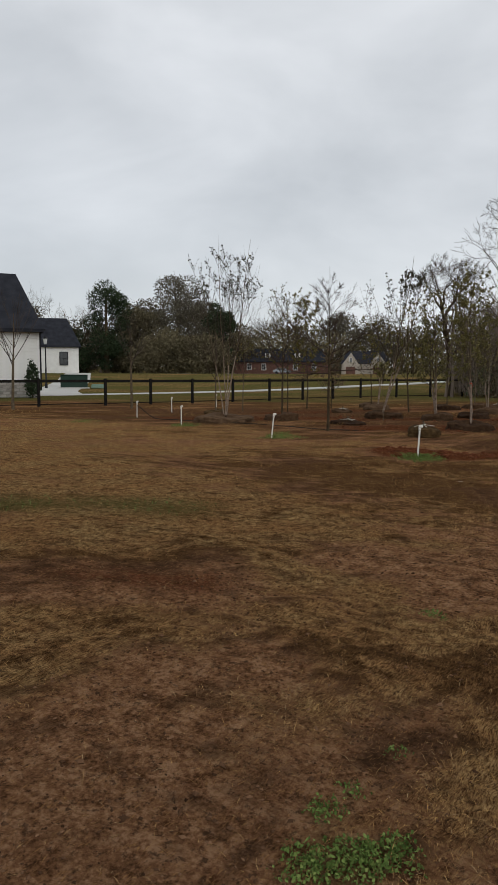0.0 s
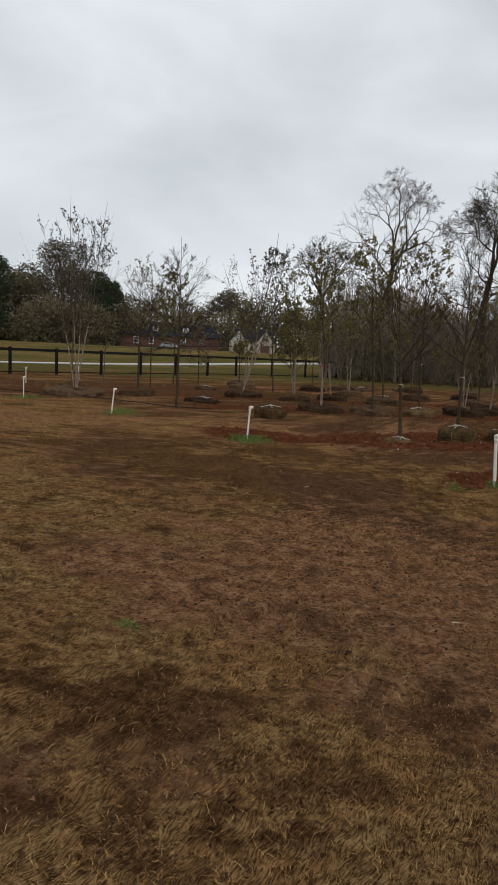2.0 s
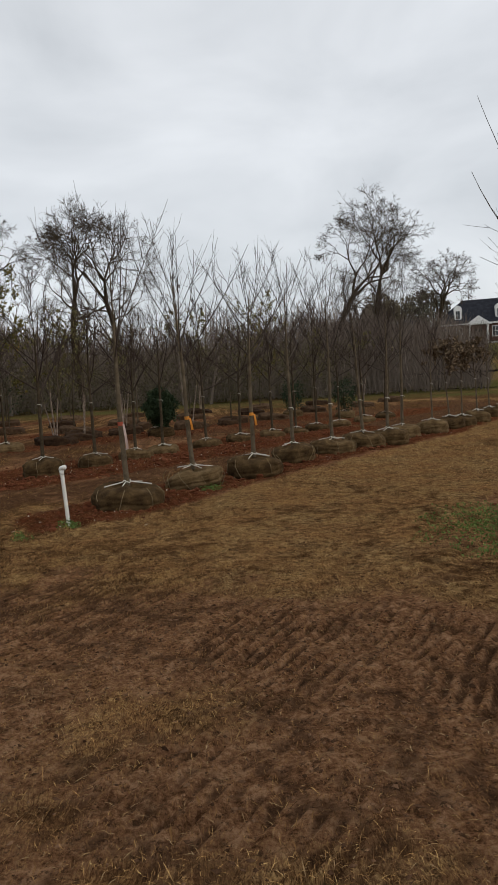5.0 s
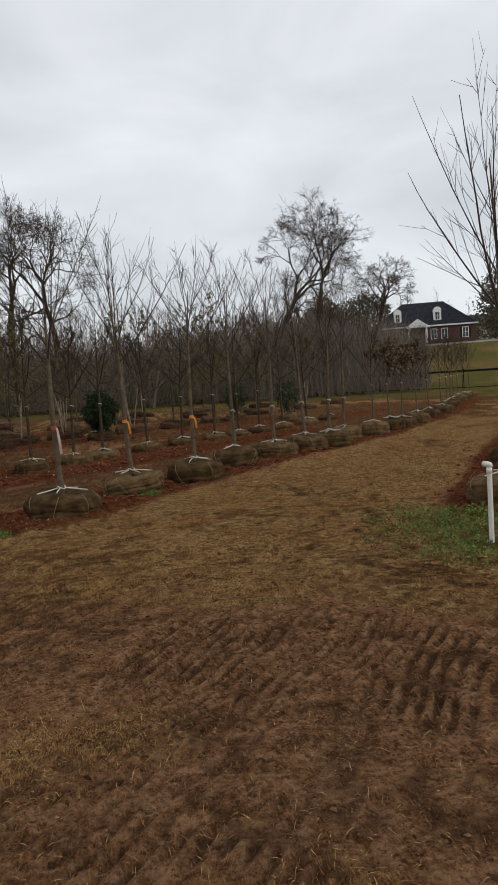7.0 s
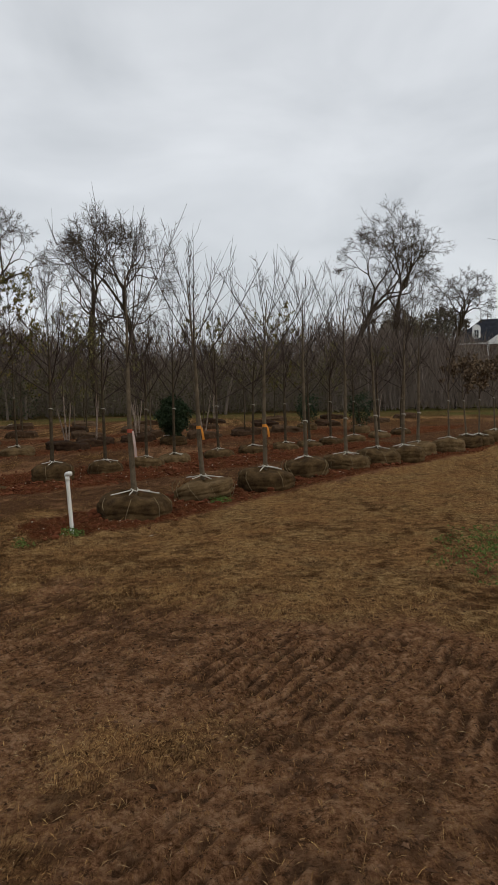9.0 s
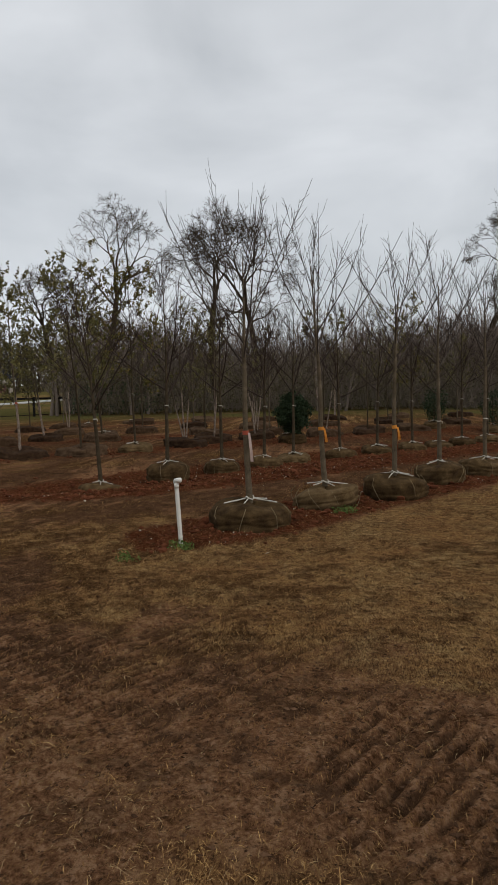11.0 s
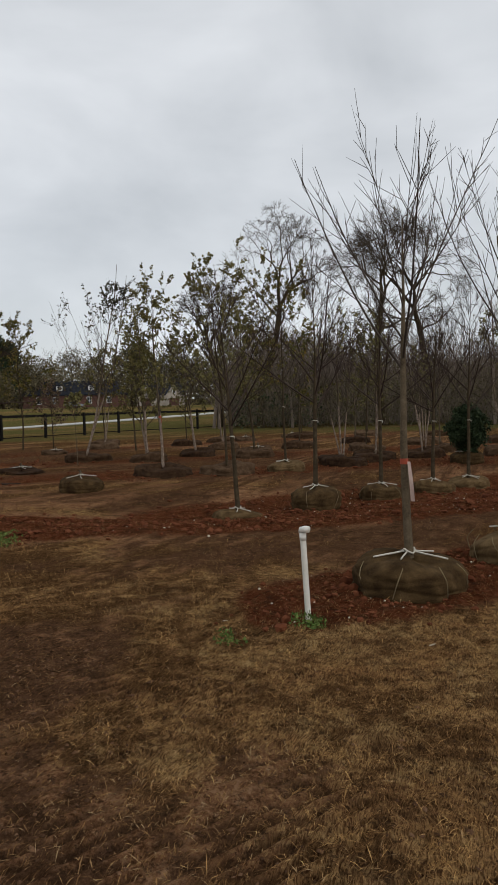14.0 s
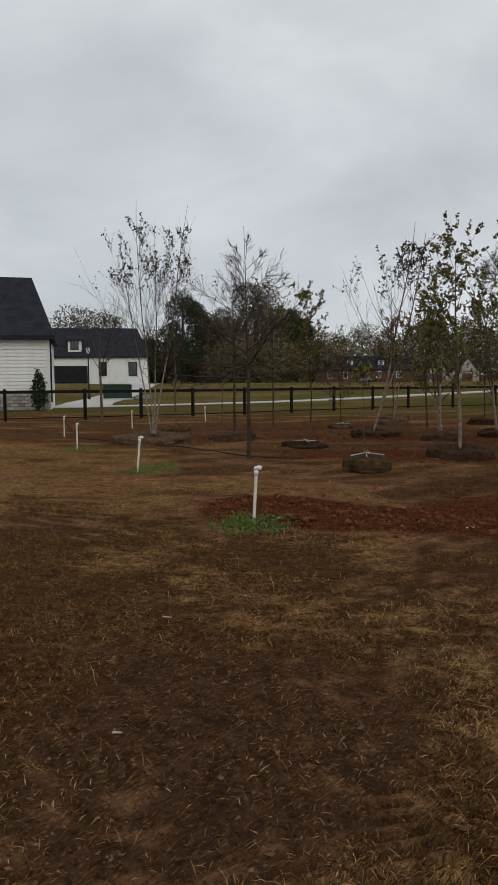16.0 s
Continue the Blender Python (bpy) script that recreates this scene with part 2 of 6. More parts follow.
M_OLIVE = material("olive_thicket_leaf", [(0.062, 0.053, 0.026), (0.105, 0.090, 0.044), (0.150, 0.128, 0.064)], 0.95, 0.3, 5, 0, island=0.8)
M_DRY = material("dry_brown_leaf", [(0.065, 0.043, 0.026), (0.145, 0.100, 0.060), (0.235, 0.170, 0.105)], 0.8, 2, 20, 0, island=0.8)
M_FAR = material("far_woods_leaf", [(0.070, 0.061, 0.043), (0.105, 0.092, 0.064), (0.145, 0.130, 0.088)], 0.95, 0.3, 5, 0, island=0.8)
M_BURLAP = material("burlap", [(0.028, 0.0160, 0.007), (0.082, 0.050, 0.021), (0.165, 0.108, 0.052)], 0.95, 7, 120, 1.0, 0.02, per_object=0.2)
M_BURLAP_RED = material("soil_stained_burlap", [(0.023, 0.0125, 0.007), (0.056, 0.031, 0.016), (0.112, 0.070, 0.040)], 0.95, 7, 120, 1.0, 0.02, per_object=0.3)
M_CORD = material("tan_cord", [(0.14, 0.105, 0.055), (0.26, 0.20, 0.115)], 0.9, 8, 90, 0.2, 0.002)
M_TWINE = material("pale_twine", [(0.42, 0.38, 0.31), (0.66, 0.62, 0.54)], 0.85, 8, 90, 0.2, 0.002)
M_TAPE = material("orange_tape", [(0.55, 0.20, 0.03), (0.70, 0.28, 0.05)], 0.6, 8, 60, 0.1, 0.002)
M_TAPE_RED = material("red_tape", [(0.30, 0.06, 0.035), (0.42, 0.10, 0.06)], 0.6, 8, 60, 0.1, 0.002)
M_RIBBON = material("faded_pink_ribbon", [(0.40, 0.27, 0.23), (0.58, 0.47, 0.41)], 0.6, 8, 60, 0.1, 0.002)
M_PVC = material("white_pvc", [(0.62, 0.58, 0.50), (0.80, 0.78, 0.72)], 0.4, 3, 40, 0.1, 0.002, spec=0.5)
M_HOSE = material("black_hose", [(0.020, 0.017, 0.014), (0.050, 0.042, 0.034)], 0.95, 5, 50, 0.1, 0.002)
M_FENCE = material("black_fence_wood", [(0.008, 0.007, 0.006), (0.020, 0.018, 0.016)], 0.85, 4, 60, 0.4, 0.005)
M_SIDING = material("white_siding", [(0.62, 0.61, 0.57), (0.76, 0.75, 0.72)], 0.6, 1.5, 30, 0.15, 0.004)
M_STONE = material("pale_stone", [(0.22, 0.20, 0.18), (0.42, 0.39, 0.35)], 0.9, 2, 14, 0.5, 0.02, per_object=0.5)
M_BRICK = material("red_brick", [(0.082, 0.044, 0.034), (0.155, 0.082, 0.063)], 0.9, 2, 30, 0.3, 0.01)
M_TANBRICK = material("tan_brick", [(0.30, 0.26, 0.21), (0.44, 0.39, 0.33)], 0.9, 2, 30, 0.3, 0.01)
M_ROOF = material("dark_shingle", [(0.014, 0.015, 0.019), (0.036, 0.038, 0.046)], 0.9, 1.5, 25, 0.5, 0.02)
M_TRIM = material("white_trim", [(0.68, 0.67, 0.64), (0.82, 0.81, 0.79)], 0.5, 2, 30, 0.05)
M_DARKTRIM = material("black_trim", [(0.012, 0.012, 0.013), (0.028, 0.028, 0.03)], 0.5, 2, 30, 0.05)
M_GLASS = material("dark_window_glass", [(0.015, 0.017, 0.02), (0.035, 0.04, 0.045)], 0.08, 1, 5, 0, spec=0.8)
M_CONCRETE = material("pale_concrete", [(0.36, 0.35, 0.33), (0.52, 0.51, 0.48)], 0.9, 0.3, 8, 0.2, 0.01)
M_METALGREEN = material("green_metal_cabinet", [(0.018, 0.035, 0.027), (0.034, 0.055, 0.043)], 0.5, 1, 20, 0.05)
M_CAR = material("silver_car_paint", [(0.30, 0.32, 0.34), (0.42, 0.44, 0.46)], 0.25, 1, 10, 0, metal=0.6)
M_TYRE = material("black_rubber", [(0.012, 0.012, 0.012), (0.03, 0.03, 0.03)], 0.9, 4, 40, 0.1)
M_CHIP = material("pale_wood_chip", [(0.40, 0.33, 0.23), (0.62, 0.54, 0.42)], 0.85, 20, 80, 0.3, 0.003)
M_LAMP = material("lamp_glass", [(0.55, 0.56, 0.55), (0.7, 0.7, 0.69)], 0.2, 4, 20, 0)


# ---- mesh helpers ----
def quick_mesh(name, verts, faces, mat, smooth=False):
    """A mesh from arrays; all faces have the same number of corners."""
    verts, faces = np.asarray(verts, dtype=np.float32), np.asarray(faces, dtype=np.int32)
    me = bpy.data.meshes.new(name)
    me.vertices.add(len(verts))
    me.vertices.foreach_set("co", verts.ravel())
    k = faces.shape[1]
    me.loops.add(faces.size)
    me.loops.foreach_set("vertex_index", faces.ravel())
    me.polygons.add(len(faces))
    me.polygons.foreach_set("loop_start", np.arange(0, faces.size, k, dtype=np.int32))
    me.polygons.foreach_set("use_smooth", np.full(len(faces), smooth))
    me.materials.append(mat)
    me.update(calc_edges=True)
    return me


def part(name, data, mat=None, parent=None, label=""):
    """Links a mesh or a bmesh as one object under a thing or a part."""
    if isinstance(data, bmesh.types.BMesh):
        me = bpy.data.meshes.new(name)
        data.to_mesh(me)
        data.free()
        me.materials.append(mat)
        data = me
    ob = new(name, data)
    ob.parent = parent
    if label:
        ob["label"] = label
    return ob


def thing(name, label, category, group="", kind="", m=None):
    ob = new(name)
    ob.empty_display_size = 0.2
    if m is not None:
        ob.matrix_basis = m
    return tagged(ob, label, category, group, kind)


def tube_arrays(tubes, sides):
    """Vertices and quads of tapered tubes, each (points, radii)."""
    groups, V, F, base = {}, [], [], 0
    for p, r in tubes:
        groups.setdefault(len(p), []).append((p, r))
    ang = np.arange(sides) * 2 * np.pi / sides
    for n_, items in groups.items():
        P = np.array([i[0] for i in items], dtype=float)
        R = np.array([i[1] for i in items], dtype=float)
        T = np.gradient(P, axis=1)
        T /= np.linalg.norm(T, axis=2, keepdims=True) + 1e-12
        mean = T.mean(axis=1, keepdims=True)
        ref = np.where(np.abs(mean[..., 2:3]) > 0.8, np.array([1.0, 0, 0]), np.array([0, 0, 1.0]))
        N = np.cross(T, ref)
        N /= np.linalg.norm(N, axis=2, keepdims=True) + 1e-12
        B = np.cross(T, N)
        ring = P[:, :, None, :] + R[:, :, None, None] * (N[:, :, None, :] * np.cos(ang)[None, None, :, None] + B[:, :, None, :] * np.sin(ang)[None, None, :, None])
        V.append(ring.reshape(-1, 3))
        idx = np.arange(len(items) * n_ * sides).reshape(len(items), n_, sides) + base
        a, b2 = idx[:, :-1], idx[:, 1:]
        F.append(np.stack([a, np.roll(a, -1, 2), np.roll(b2, -1, 2), b2], -1).reshape(-1, 4))
        base += len(items) * n_ * sides
    return np.concatenate(V), np.concatenate(F)


def tube_mesh(name, tubes, sides, mat):
    return quick_mesh(name, *tube_arrays(tubes, sides), mat, True)


def unit(v):
    return v / (np.linalg.norm(v) + 1e-12)


def box_bm(sx, sy, sz, at=(0, 0, 0), bevel=0.0, bm=None):
    own = bm is None
    bm = bm or bmesh.new()
    made = bmesh.ops.create_cube(bm, size=1.0, matrix=Matrix.Translation(at) @ Matrix.Diagonal((sx, sy, sz, 1)))
    if bevel and own:
        bmesh.ops.bevel(bm, geom=bm.edges[:], offset=bevel, segments=2, affect="EDGES")
    return bm


def lattice(ix, iy, seed):
    h = (ix * 374761393 + iy * 668265263 + seed * 974634777) & 0xFFFFFFFF
    h = ((h ^ (h >> 13)) * 1274126177) & 0xFFFFFFFF
    return ((h ^ (h >> 16)) & 0xFFFF) / 65535.0


def vnoise(x, y, scale, seed):
    """Smooth value noise, 0 to 1, with features about scale metres across."""
    x, y = np.asarray(x, float) / scale, np.asarray(y, float) / scale
    ix, iy = np.floor(x).astype(np.int64), np.floor(y).astype(np.int64)
    fx, fy = x - ix, y - iy
    fx, fy = fx * fx * (3 - 2 * fx), fy * fy * (3 - 2 * fy)
    a, b2 = lattice(ix, iy, seed), lattice(ix + 1, iy, seed)
    c, d = lattice(ix, iy + 1, seed), lattice(ix + 1, iy + 1, seed)
    return (a * (1 - fx) + b2 * fx) * (1 - fy) + (c * (1 - fx) + d * fx) * fy


def fnoise(x, y, scale, seed):
    return 0.55 * vnoise(x, y, scale, seed) + 0.28 * vnoise(x, y, scale / 2.1, seed + 1) + 0.17 * vnoise(x, y, scale / 4.3, seed + 2)


def sstep(a, b2, v):
    t = np.clip((v - a) / (b2 - a), 0, 1)
    return t * t * (3 - 2 * t)


def seg_dist(x, y, p, q):
    """Distance to a segment, and how far along it, in metres, and the signed side distance."""
    p, q = np.array(p, float), np.array(q, float)
    d = q - p
    ln = np.hypot(*d)
    d /= ln
    s = (x - p[0]) * d[0] + (y - p[1]) * d[1]
    side = -(x - p[0]) * d[1] + (y - p[1]) * d[0]
    sc = np.clip(s, 0, ln)
    return np.hypot(x - p[0] - sc * d[0], y - p[1] - sc * d[1]), s, side


def line_dist(x, y, pts):
    return np.min([seg_dist(x, y, a, b2)[0] for a, b2 in zip(pts[:-1], pts[1:])], axis=0)


# ---- the ground: one sheet ----
ROW_FRONT = [(0.2, 12.6), (3.8, 17.5), (8.2, 22.1), (13.1, 28.7), (20.0, 40.6)]
ROW_SECOND = [(-3.4, 17.8), (-0.7, 21.0), (3.2, 25.8), (8.6, 31.6), (13.0, 37.0)]
ROW_THIRD = [(-9.5, 21.5), (-4.2, 24.6), (0.5, 28.0), (8, 35)]
ROW_FOURTH = [(-17.5, 21.5), (-11.8, 26.0), (-6.5, 29.0), (2.0, 37.0)]
ROW_FIFTH = [(-17.0, 27.0), (-14.9, 32.0), (-10.5, 38.5), (-4.0, 46.0)]
ROW_RIGHT = [(6.2, 11.2), (9.3, 16.5), (16.0, 27.0)]
TILLED = [(-5.2, 15.3), (-3.6, 16.1), (-2.0, 16.8), (0.2, 18.6), (6.5, 25.5)]
DUG = [(-1.6, 14.9), (0.2, 15.6), (1.6, 16.9), (4, 20), (8, 24.5)]
WHEELWAY = [(-1.5, 10.5), (-0.3, 9.6), (0.9, 8.8), (2.6, 7.4), (4.6, 6.6), (9.0, 5.0)]
WHEELWAY_2 = [(-1.4, 7.0), (0.6, 5.9), (3.0, 5.3), (6.0, 4.6)]
POSTS = [(-4.88, 14.36), (-10.08, 16.7), (-15.0, 18.6), (-19.4, 21.0), (-21.15, 25.1), (-22.55, 30.3), (0.23, 12.09), (5.17, 9.62)]


def height(x, y):
    x, y = np.asarray(x, float), np.asarray(y, float)
    r, az = np.hypot(x, y - 5), np.arctan2(x, y - 5)
    h = -0.25 * np.exp(-(line_dist(x, y, ROW_SECOND) / 1.7) ** 2)
    h += 2.0 * sstep(62, 140, r) + 4.1 * sstep(52, 125, r) * sstep(0.12, 0.32, az)
    h += 6.0 * sstep(160, 600, r)
    near = sstep(60, 15, r)
    h += near * (0.05 * (fnoise(x, y, 2.6, 11) - 0.5) + 0.034 * (fnoise(x, y, 0.42, 17) - 0.5) + 0.016 * (vnoise(x, y, 0.11, 19) - 0.5))
    soil = zone_red(x, y)
    h += near * soil * (0.15 * (fnoise(x, y, 0.7, 23) - 0.4) + 0.07 * (vnoise(x, y, 0.16, 29) - 0.5))
    mud = np.exp(-(line_dist(x, y, [(-0.65, 5.65), (0.2, 5.6)]) / 0.55) ** 4)
    h += mud * (0.06 * (sstep(0.42, 0.58, vnoise(x, y, 0.17, 31)) - 0.5) + 0.02 * (vnoise(x, y, 0.07, 37) - 0.5))
    tread, bed = treads(x, y)
    h += tread + bed
    return h


def zone_worked(x, y):
    """The stretch of field where trees have been dug out."""
    z = np.exp(-(line_dist(x, y, [(-17, 25), (-8, 23.5), (1, 25), (9, 33)]) / 6.5) ** 4)
    return z * (0.45 + 1.1 * (fnoise(x, y, 1.9, 53) - 0.25))


def zone_red(x, y):
    z = 1.15 * np.exp(-(line_dist(x, y, ROW_FRONT) / 0.85) ** 4)
    z = np.maximum(z, 0.95 * np.exp(-(line_dist(x, y, ROW_SECOND) / 1.3) ** 4))
    z = np.maximum(z, 1.45 * np.exp(-(line_dist(x, y, TILLED) / 1.15) ** 4))
    z = np.maximum(z, 0.62 * np.exp(-(line_dist(x, y, ROW_THIRD) / 1.6) ** 4))
    z = np.maximum(z, 0.55 * np.exp(-(line_dist(x, y, ROW_FOURTH) / 1.6) ** 4))
    z = np.maximum(z, 0.55 * np.exp(-(line_dist(x, y, ROW_FIFTH) / 1.4) ** 4))
    z = np.maximum(z, 0.62 * np.exp(-(line_dist(x, y, [(-3.9, 4.3), (-2.9, 4.7)]) / 0.55) ** 2))
    z = np.maximum(z, 1.05 * np.exp(-(line_dist(x, y, ROW_RIGHT) / 0.8) ** 4))
    return np.clip(z * (0.62 + 0.75 * fnoise(x, y, 1.3, 41)), 0, 1)


def treads(x, y):
    """Bar prints of crawler tracks, lane beside lane, pressed into the soil."""
    x, y = np.asarray(x, float), np.asarray(y, float)
    out, bed = np.zeros_like(x), np.zeros_like(x)
    m = (x > -2.2) & (x < 6.2) & (y > 3.8) & (y < 11.2)
    if not m.any():
        return out, bed
    x, y = x[m], y[m]
    s, q = 0.78 * x - 0.626 * y, 0.626 * x + 0.78 * y + 0.10 * (vnoise(x, y, 1.6, 59) - 0.5)
    lane = np.floor((q - 5.1) / 0.48).astype(np.int64)
    u = (q - 5.1) / 0.48 - lane
    rough = 1.1 * (fnoise(x, y, 0.9, 63) - 0.5)
    w = sstep(0.02, 0.16, u) * sstep(0.98, 0.84, u) * sstep(5.0, 5.7, q + rough) * sstep(8.75, 8.1, q + rough) * sstep(-7.6, -6.8, s + rough) * sstep(0.8, -0.6, s + rough)
    w = w * (0.30 + 0.70 * sstep(0.28, 0.50, fnoise(x, y, 1.2, 67)))
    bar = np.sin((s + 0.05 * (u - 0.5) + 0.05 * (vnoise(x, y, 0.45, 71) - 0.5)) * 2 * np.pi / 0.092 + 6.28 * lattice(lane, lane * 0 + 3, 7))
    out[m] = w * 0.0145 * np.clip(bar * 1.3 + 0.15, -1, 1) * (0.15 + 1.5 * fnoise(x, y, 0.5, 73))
    bed[m] = -0.010 * w
    return out, bed


def zone_cover(x, y):
    """How well dead turf covers the soil."""
    c = 0.58 + 0.75 * (fnoise(x, y, 2.3, 5) - 0.5) + 0.75 * (fnoise(x, y, 0.55, 7) - 0.5)
    lane = np.exp(-(line_dist(x, y, [(1.2, 10.5), (4.4, 13.4), (8.5, 18.6), (16, 30)]) / 1.9) ** 4)
    c += 0.50 * lane
    left = np.exp(-(line_dist(x, y, [(-10, 9), (-5.5, 9.4), (-3, 12.2), (-0.6, 12.6)]) / 2.0) ** 2)
    c += 0.12 * left
    mud = 0.95 * np.exp(-(line_dist(x, y, WHEELWAY) / 1.1) ** 4)
    mud = np.maximum(mud, 0.62 * np.exp(-(line_dist(x, y, WHEELWAY_2) / 1.4) ** 4))
    mud = np.maximum(mud, 0.8 * np.exp(-(line_dist(x, y, [(-1.2, 1.2), (-1.6, 3.3)]) / 0.8) ** 2))
    mud = np.maximum(mud, 0.6 * np.exp(-(line_dist(x, y, [(-4.3, 3.6), (-3.2, 4.6)]) / 0.8) ** 2))
    mud = np.maximum(mud, 0.95 * np.exp(-(line_dist(x, y, [(-1.6, 6.2), (-0.2, 5.8), (0.6, 6.9), (-0.6, 7.6)]) / 0.8) ** 2))
    mud = np.maximum(mud, 0.7 * np.exp(-(line_dist(x, y, [(-2.7, 10.8), (-2.4, 10.7)]) / 0.4) ** 2))
    c -= 0.60 * mud
    c -= 0.30 * np.exp(-(line_dist(x, y, DUG) / 1.4) ** 4)
    c -= 0.35 * np.exp(-(line_dist(x, y, [(-1.5, 18.0), (3.5, 22.0), (9.5, 29.0), (15, 36)]) / 1.9) ** 4)
    c -= 0.95 * zone_red(x, y) ** 1.2 + 0.26 * zone_worked(x, y)
    return np.clip(c, 0, 1)


# Damp ground, with the shade of the tread prints painted in.
def zone_damp_shade(x, y):
    z = 0.80 * np.exp(-(line_dist(x, y, [(-7, 11.8), (-3.4, 11.0), (-1.9, 10.4)]) / 1.8) ** 2)
    z = np.maximum(z, 0.62 * np.exp(-(line_dist(x, y, [(-3.8, 13.2), (-1.2, 11.6)]) / 1.3) ** 2))
    z = np.maximum(z, 0.26 * np.exp(-(line_dist(x, y, WHEELWAY) / 0.8) ** 2))
    z = np.maximum(z, 0.36 * np.exp(-(line_dist(x, y, [(-4.6, 3.4), (-3.4, 5.6)]) / 0.8) ** 2))
    z = np.maximum(z, 0.26 * np.exp(-(line_dist(x, y, [(-0.4, 3.9), (0.6, 4.1), (1.6, 4.6)]) / 0.5) ** 2))
    z = np.maximum(z, 0.38 * np.exp(-(line_dist(x, y, [(-2.6, 3.7), (-1.9, 4.1)]) / 0.4) ** 2))
    for spot, much in (([(-1.2, 10.2), (-0.1, 9.3), (0.9, 8.6)], 0.50), ([(-1.5, 3.9), (-0.1, 4.4)], 0.50), ([(1.0, 4.9), (1.8, 4.65)], 0.55), ([(-0.5, 3.4), (0.1, 3.45)], 0.45)):
        z = np.maximum(z, much * np.exp(-(line_dist(x, y, spot) / (0.8 if spot[0][1] > 8 else 0.35)) ** 2))
    z = np.maximum(z, 0.52 * np.exp(-(line_dist(x, y, [(-1.9, 10.4), (-0.8, 9.8)]) / 1.0) ** 2))
    z = np.maximum(z, 0.62 * zone_worked(x, y))
    z = np.maximum(z, 0.7 * np.exp(-(line_dist(x, y, DUG) / 1.4) ** 4))
    z = np.maximum(z, 0.95 * np.exp(-(line_dist(x, y, [(-1.5, 18.0), (3.5, 22.0), (9.5, 29.0), (15, 36)]) / 1.9) ** 4))
    calm = 1 - 0.55 * np.exp(-(line_dist(x, y, WHEELWAY) / 1.6) ** 4)
    z = z + 0.14 + calm * (0.8 * (fnoise(x, y, 1.5, 83) - 0.5) + 0.9 * (fnoise(x, y, 0.45, 87) - 0.5)) + 0.9 * (vnoise(x, y, 0.11, 88) - 0.5)
    r = np.hypot(x, y - 5)
    z += 0.50 * sstep(20, 28, r) * (1 - sstep(52, 62, r))
    z -= 0.5 * np.exp(-(line_dist(x, y, [(-1.6, 6.2), (-0.2, 5.8), (0.6, 6.9), (-0.6, 7.6)]) / 1.0) ** 4)
    # Grooves darkened and ridges paled by tread height: relief shade put into the colour.
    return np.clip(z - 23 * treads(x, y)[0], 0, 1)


def zone_green(x, y):
    r = np.hypot(x, y - 5)
    g = 0.55 * sstep(36, 48, r) + 0.25 * sstep(26, 36, r) * (fnoise(x, y, 6, 3) > 0.5)
    for px, py in POSTS[:4] + POSTS[7:]:
        g = np.maximum(g, 0.75 * np.exp(-((x - px) ** 2 + (y - py) ** 2) / (0.22 if px < 0 else 0.1)))
    g = np.maximum(g, 0.58 * np.exp(-(line_dist(x, y, [(-8.2, 5.8), (-5.2, 7.2)]) / 0.95) ** 2) * (0.45 + 1.1 * fnoise(x, y, 1.3, 98)))
    g = np.maximum(g, 0.6 * np.exp(-((x - 5.3) ** 2 / 0.8 + (y - 10.4) ** 2 / 0.9)))
    g = np.maximum(g, 0.55 * np.exp(-((x + 0.35) ** 2 + (y - 2.4) ** 2) / 0.05))
    return np.clip(g + 0.35 * (fnoise(x, y, 0.8, 97) - 0.5) * (g > 0.05), 0, 1)


def growing(lo, hi, step, limit, rate=1.075):
    mid = list(np.arange(lo, hi, step))
    out, s = [], step
    v = hi
    while v < limit:
        out.append(v)
        s *= rate
        v += s
    back, s, v = [], step, lo - step
    while v > -limit:
        back.append(v)
        s *= rate
        v -= s
    return np.array(back[::-1] + mid + out)


gx, gy = growing(-1.9, 4.7, 0.0195, 1500, 1.065), growing(4.9, 11.0, 0.0195, 1500, 1.065)
GX, GY = np.meshgrid(gx, gy)
GZ = height(GX, GY)
gi = np.arange(GX.size).reshape(GX.shape)
gf = np.stack([gi[:-1, :-1], gi[:-1, 1:], gi[1:, 1:], gi[1:, :-1]], -1).reshape(-1, 4)
ground_me = quick_mesh("ground", np.stack([GX, GY, GZ], -1).reshape(-1, 3), gf, M_GROUND, True)
# The third channel holds damp ground and the painted tread shade.
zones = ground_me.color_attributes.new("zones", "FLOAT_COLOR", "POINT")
zones.data.foreach_set("color", np.stack([zone_cover(GX, GY), zone_red(GX, GY), zone_damp_shade(GX, GY), zone_green(GX, GY)], -1).astype(np.float32).ravel())
ground = tagged(new("ground", ground_me), "patchy dead brown turf with bare muddy soil and wheel prints", "ground", "", "structure")


def gz(x, y):
    return float(height(np.array([x]), np.array([y]))[0])


# ---- trees ----
def limb(rng, start, way, length, r0, nseg, wander, up, taper=0.85):
    pts, d = [np.array(start, float)], unit(np.array(way, float))
    for _ in range(nseg):
        d = unit(d + rng.normal(0, wander, 3) + np.array([0, 0, up]))
        pts.append(pts[-1] + d * length / nseg)
    s = np.linspace(0, 1, nseg + 1)
    return np.array(pts), r0 * (1 - taper * s)


def along(branch, s):
    p, r = branch
    f = s * (len(p) - 1)
    i = min(int(f), len(p) - 2)
    t = f - i
    return p[i] * (1 - t) + p[i + 1] * t, unit(p[i + 1] - p[i]), r[i] * (1 - t) + r[i + 1] * t


def side_way(rng, d, angle):
    """A way that leaves d by the angle, to a random side."""
    v = unit(np.cross(d, rng.normal(0, 1, 3)))
    return d * math.cos(angle) + v * math.sin(angle)


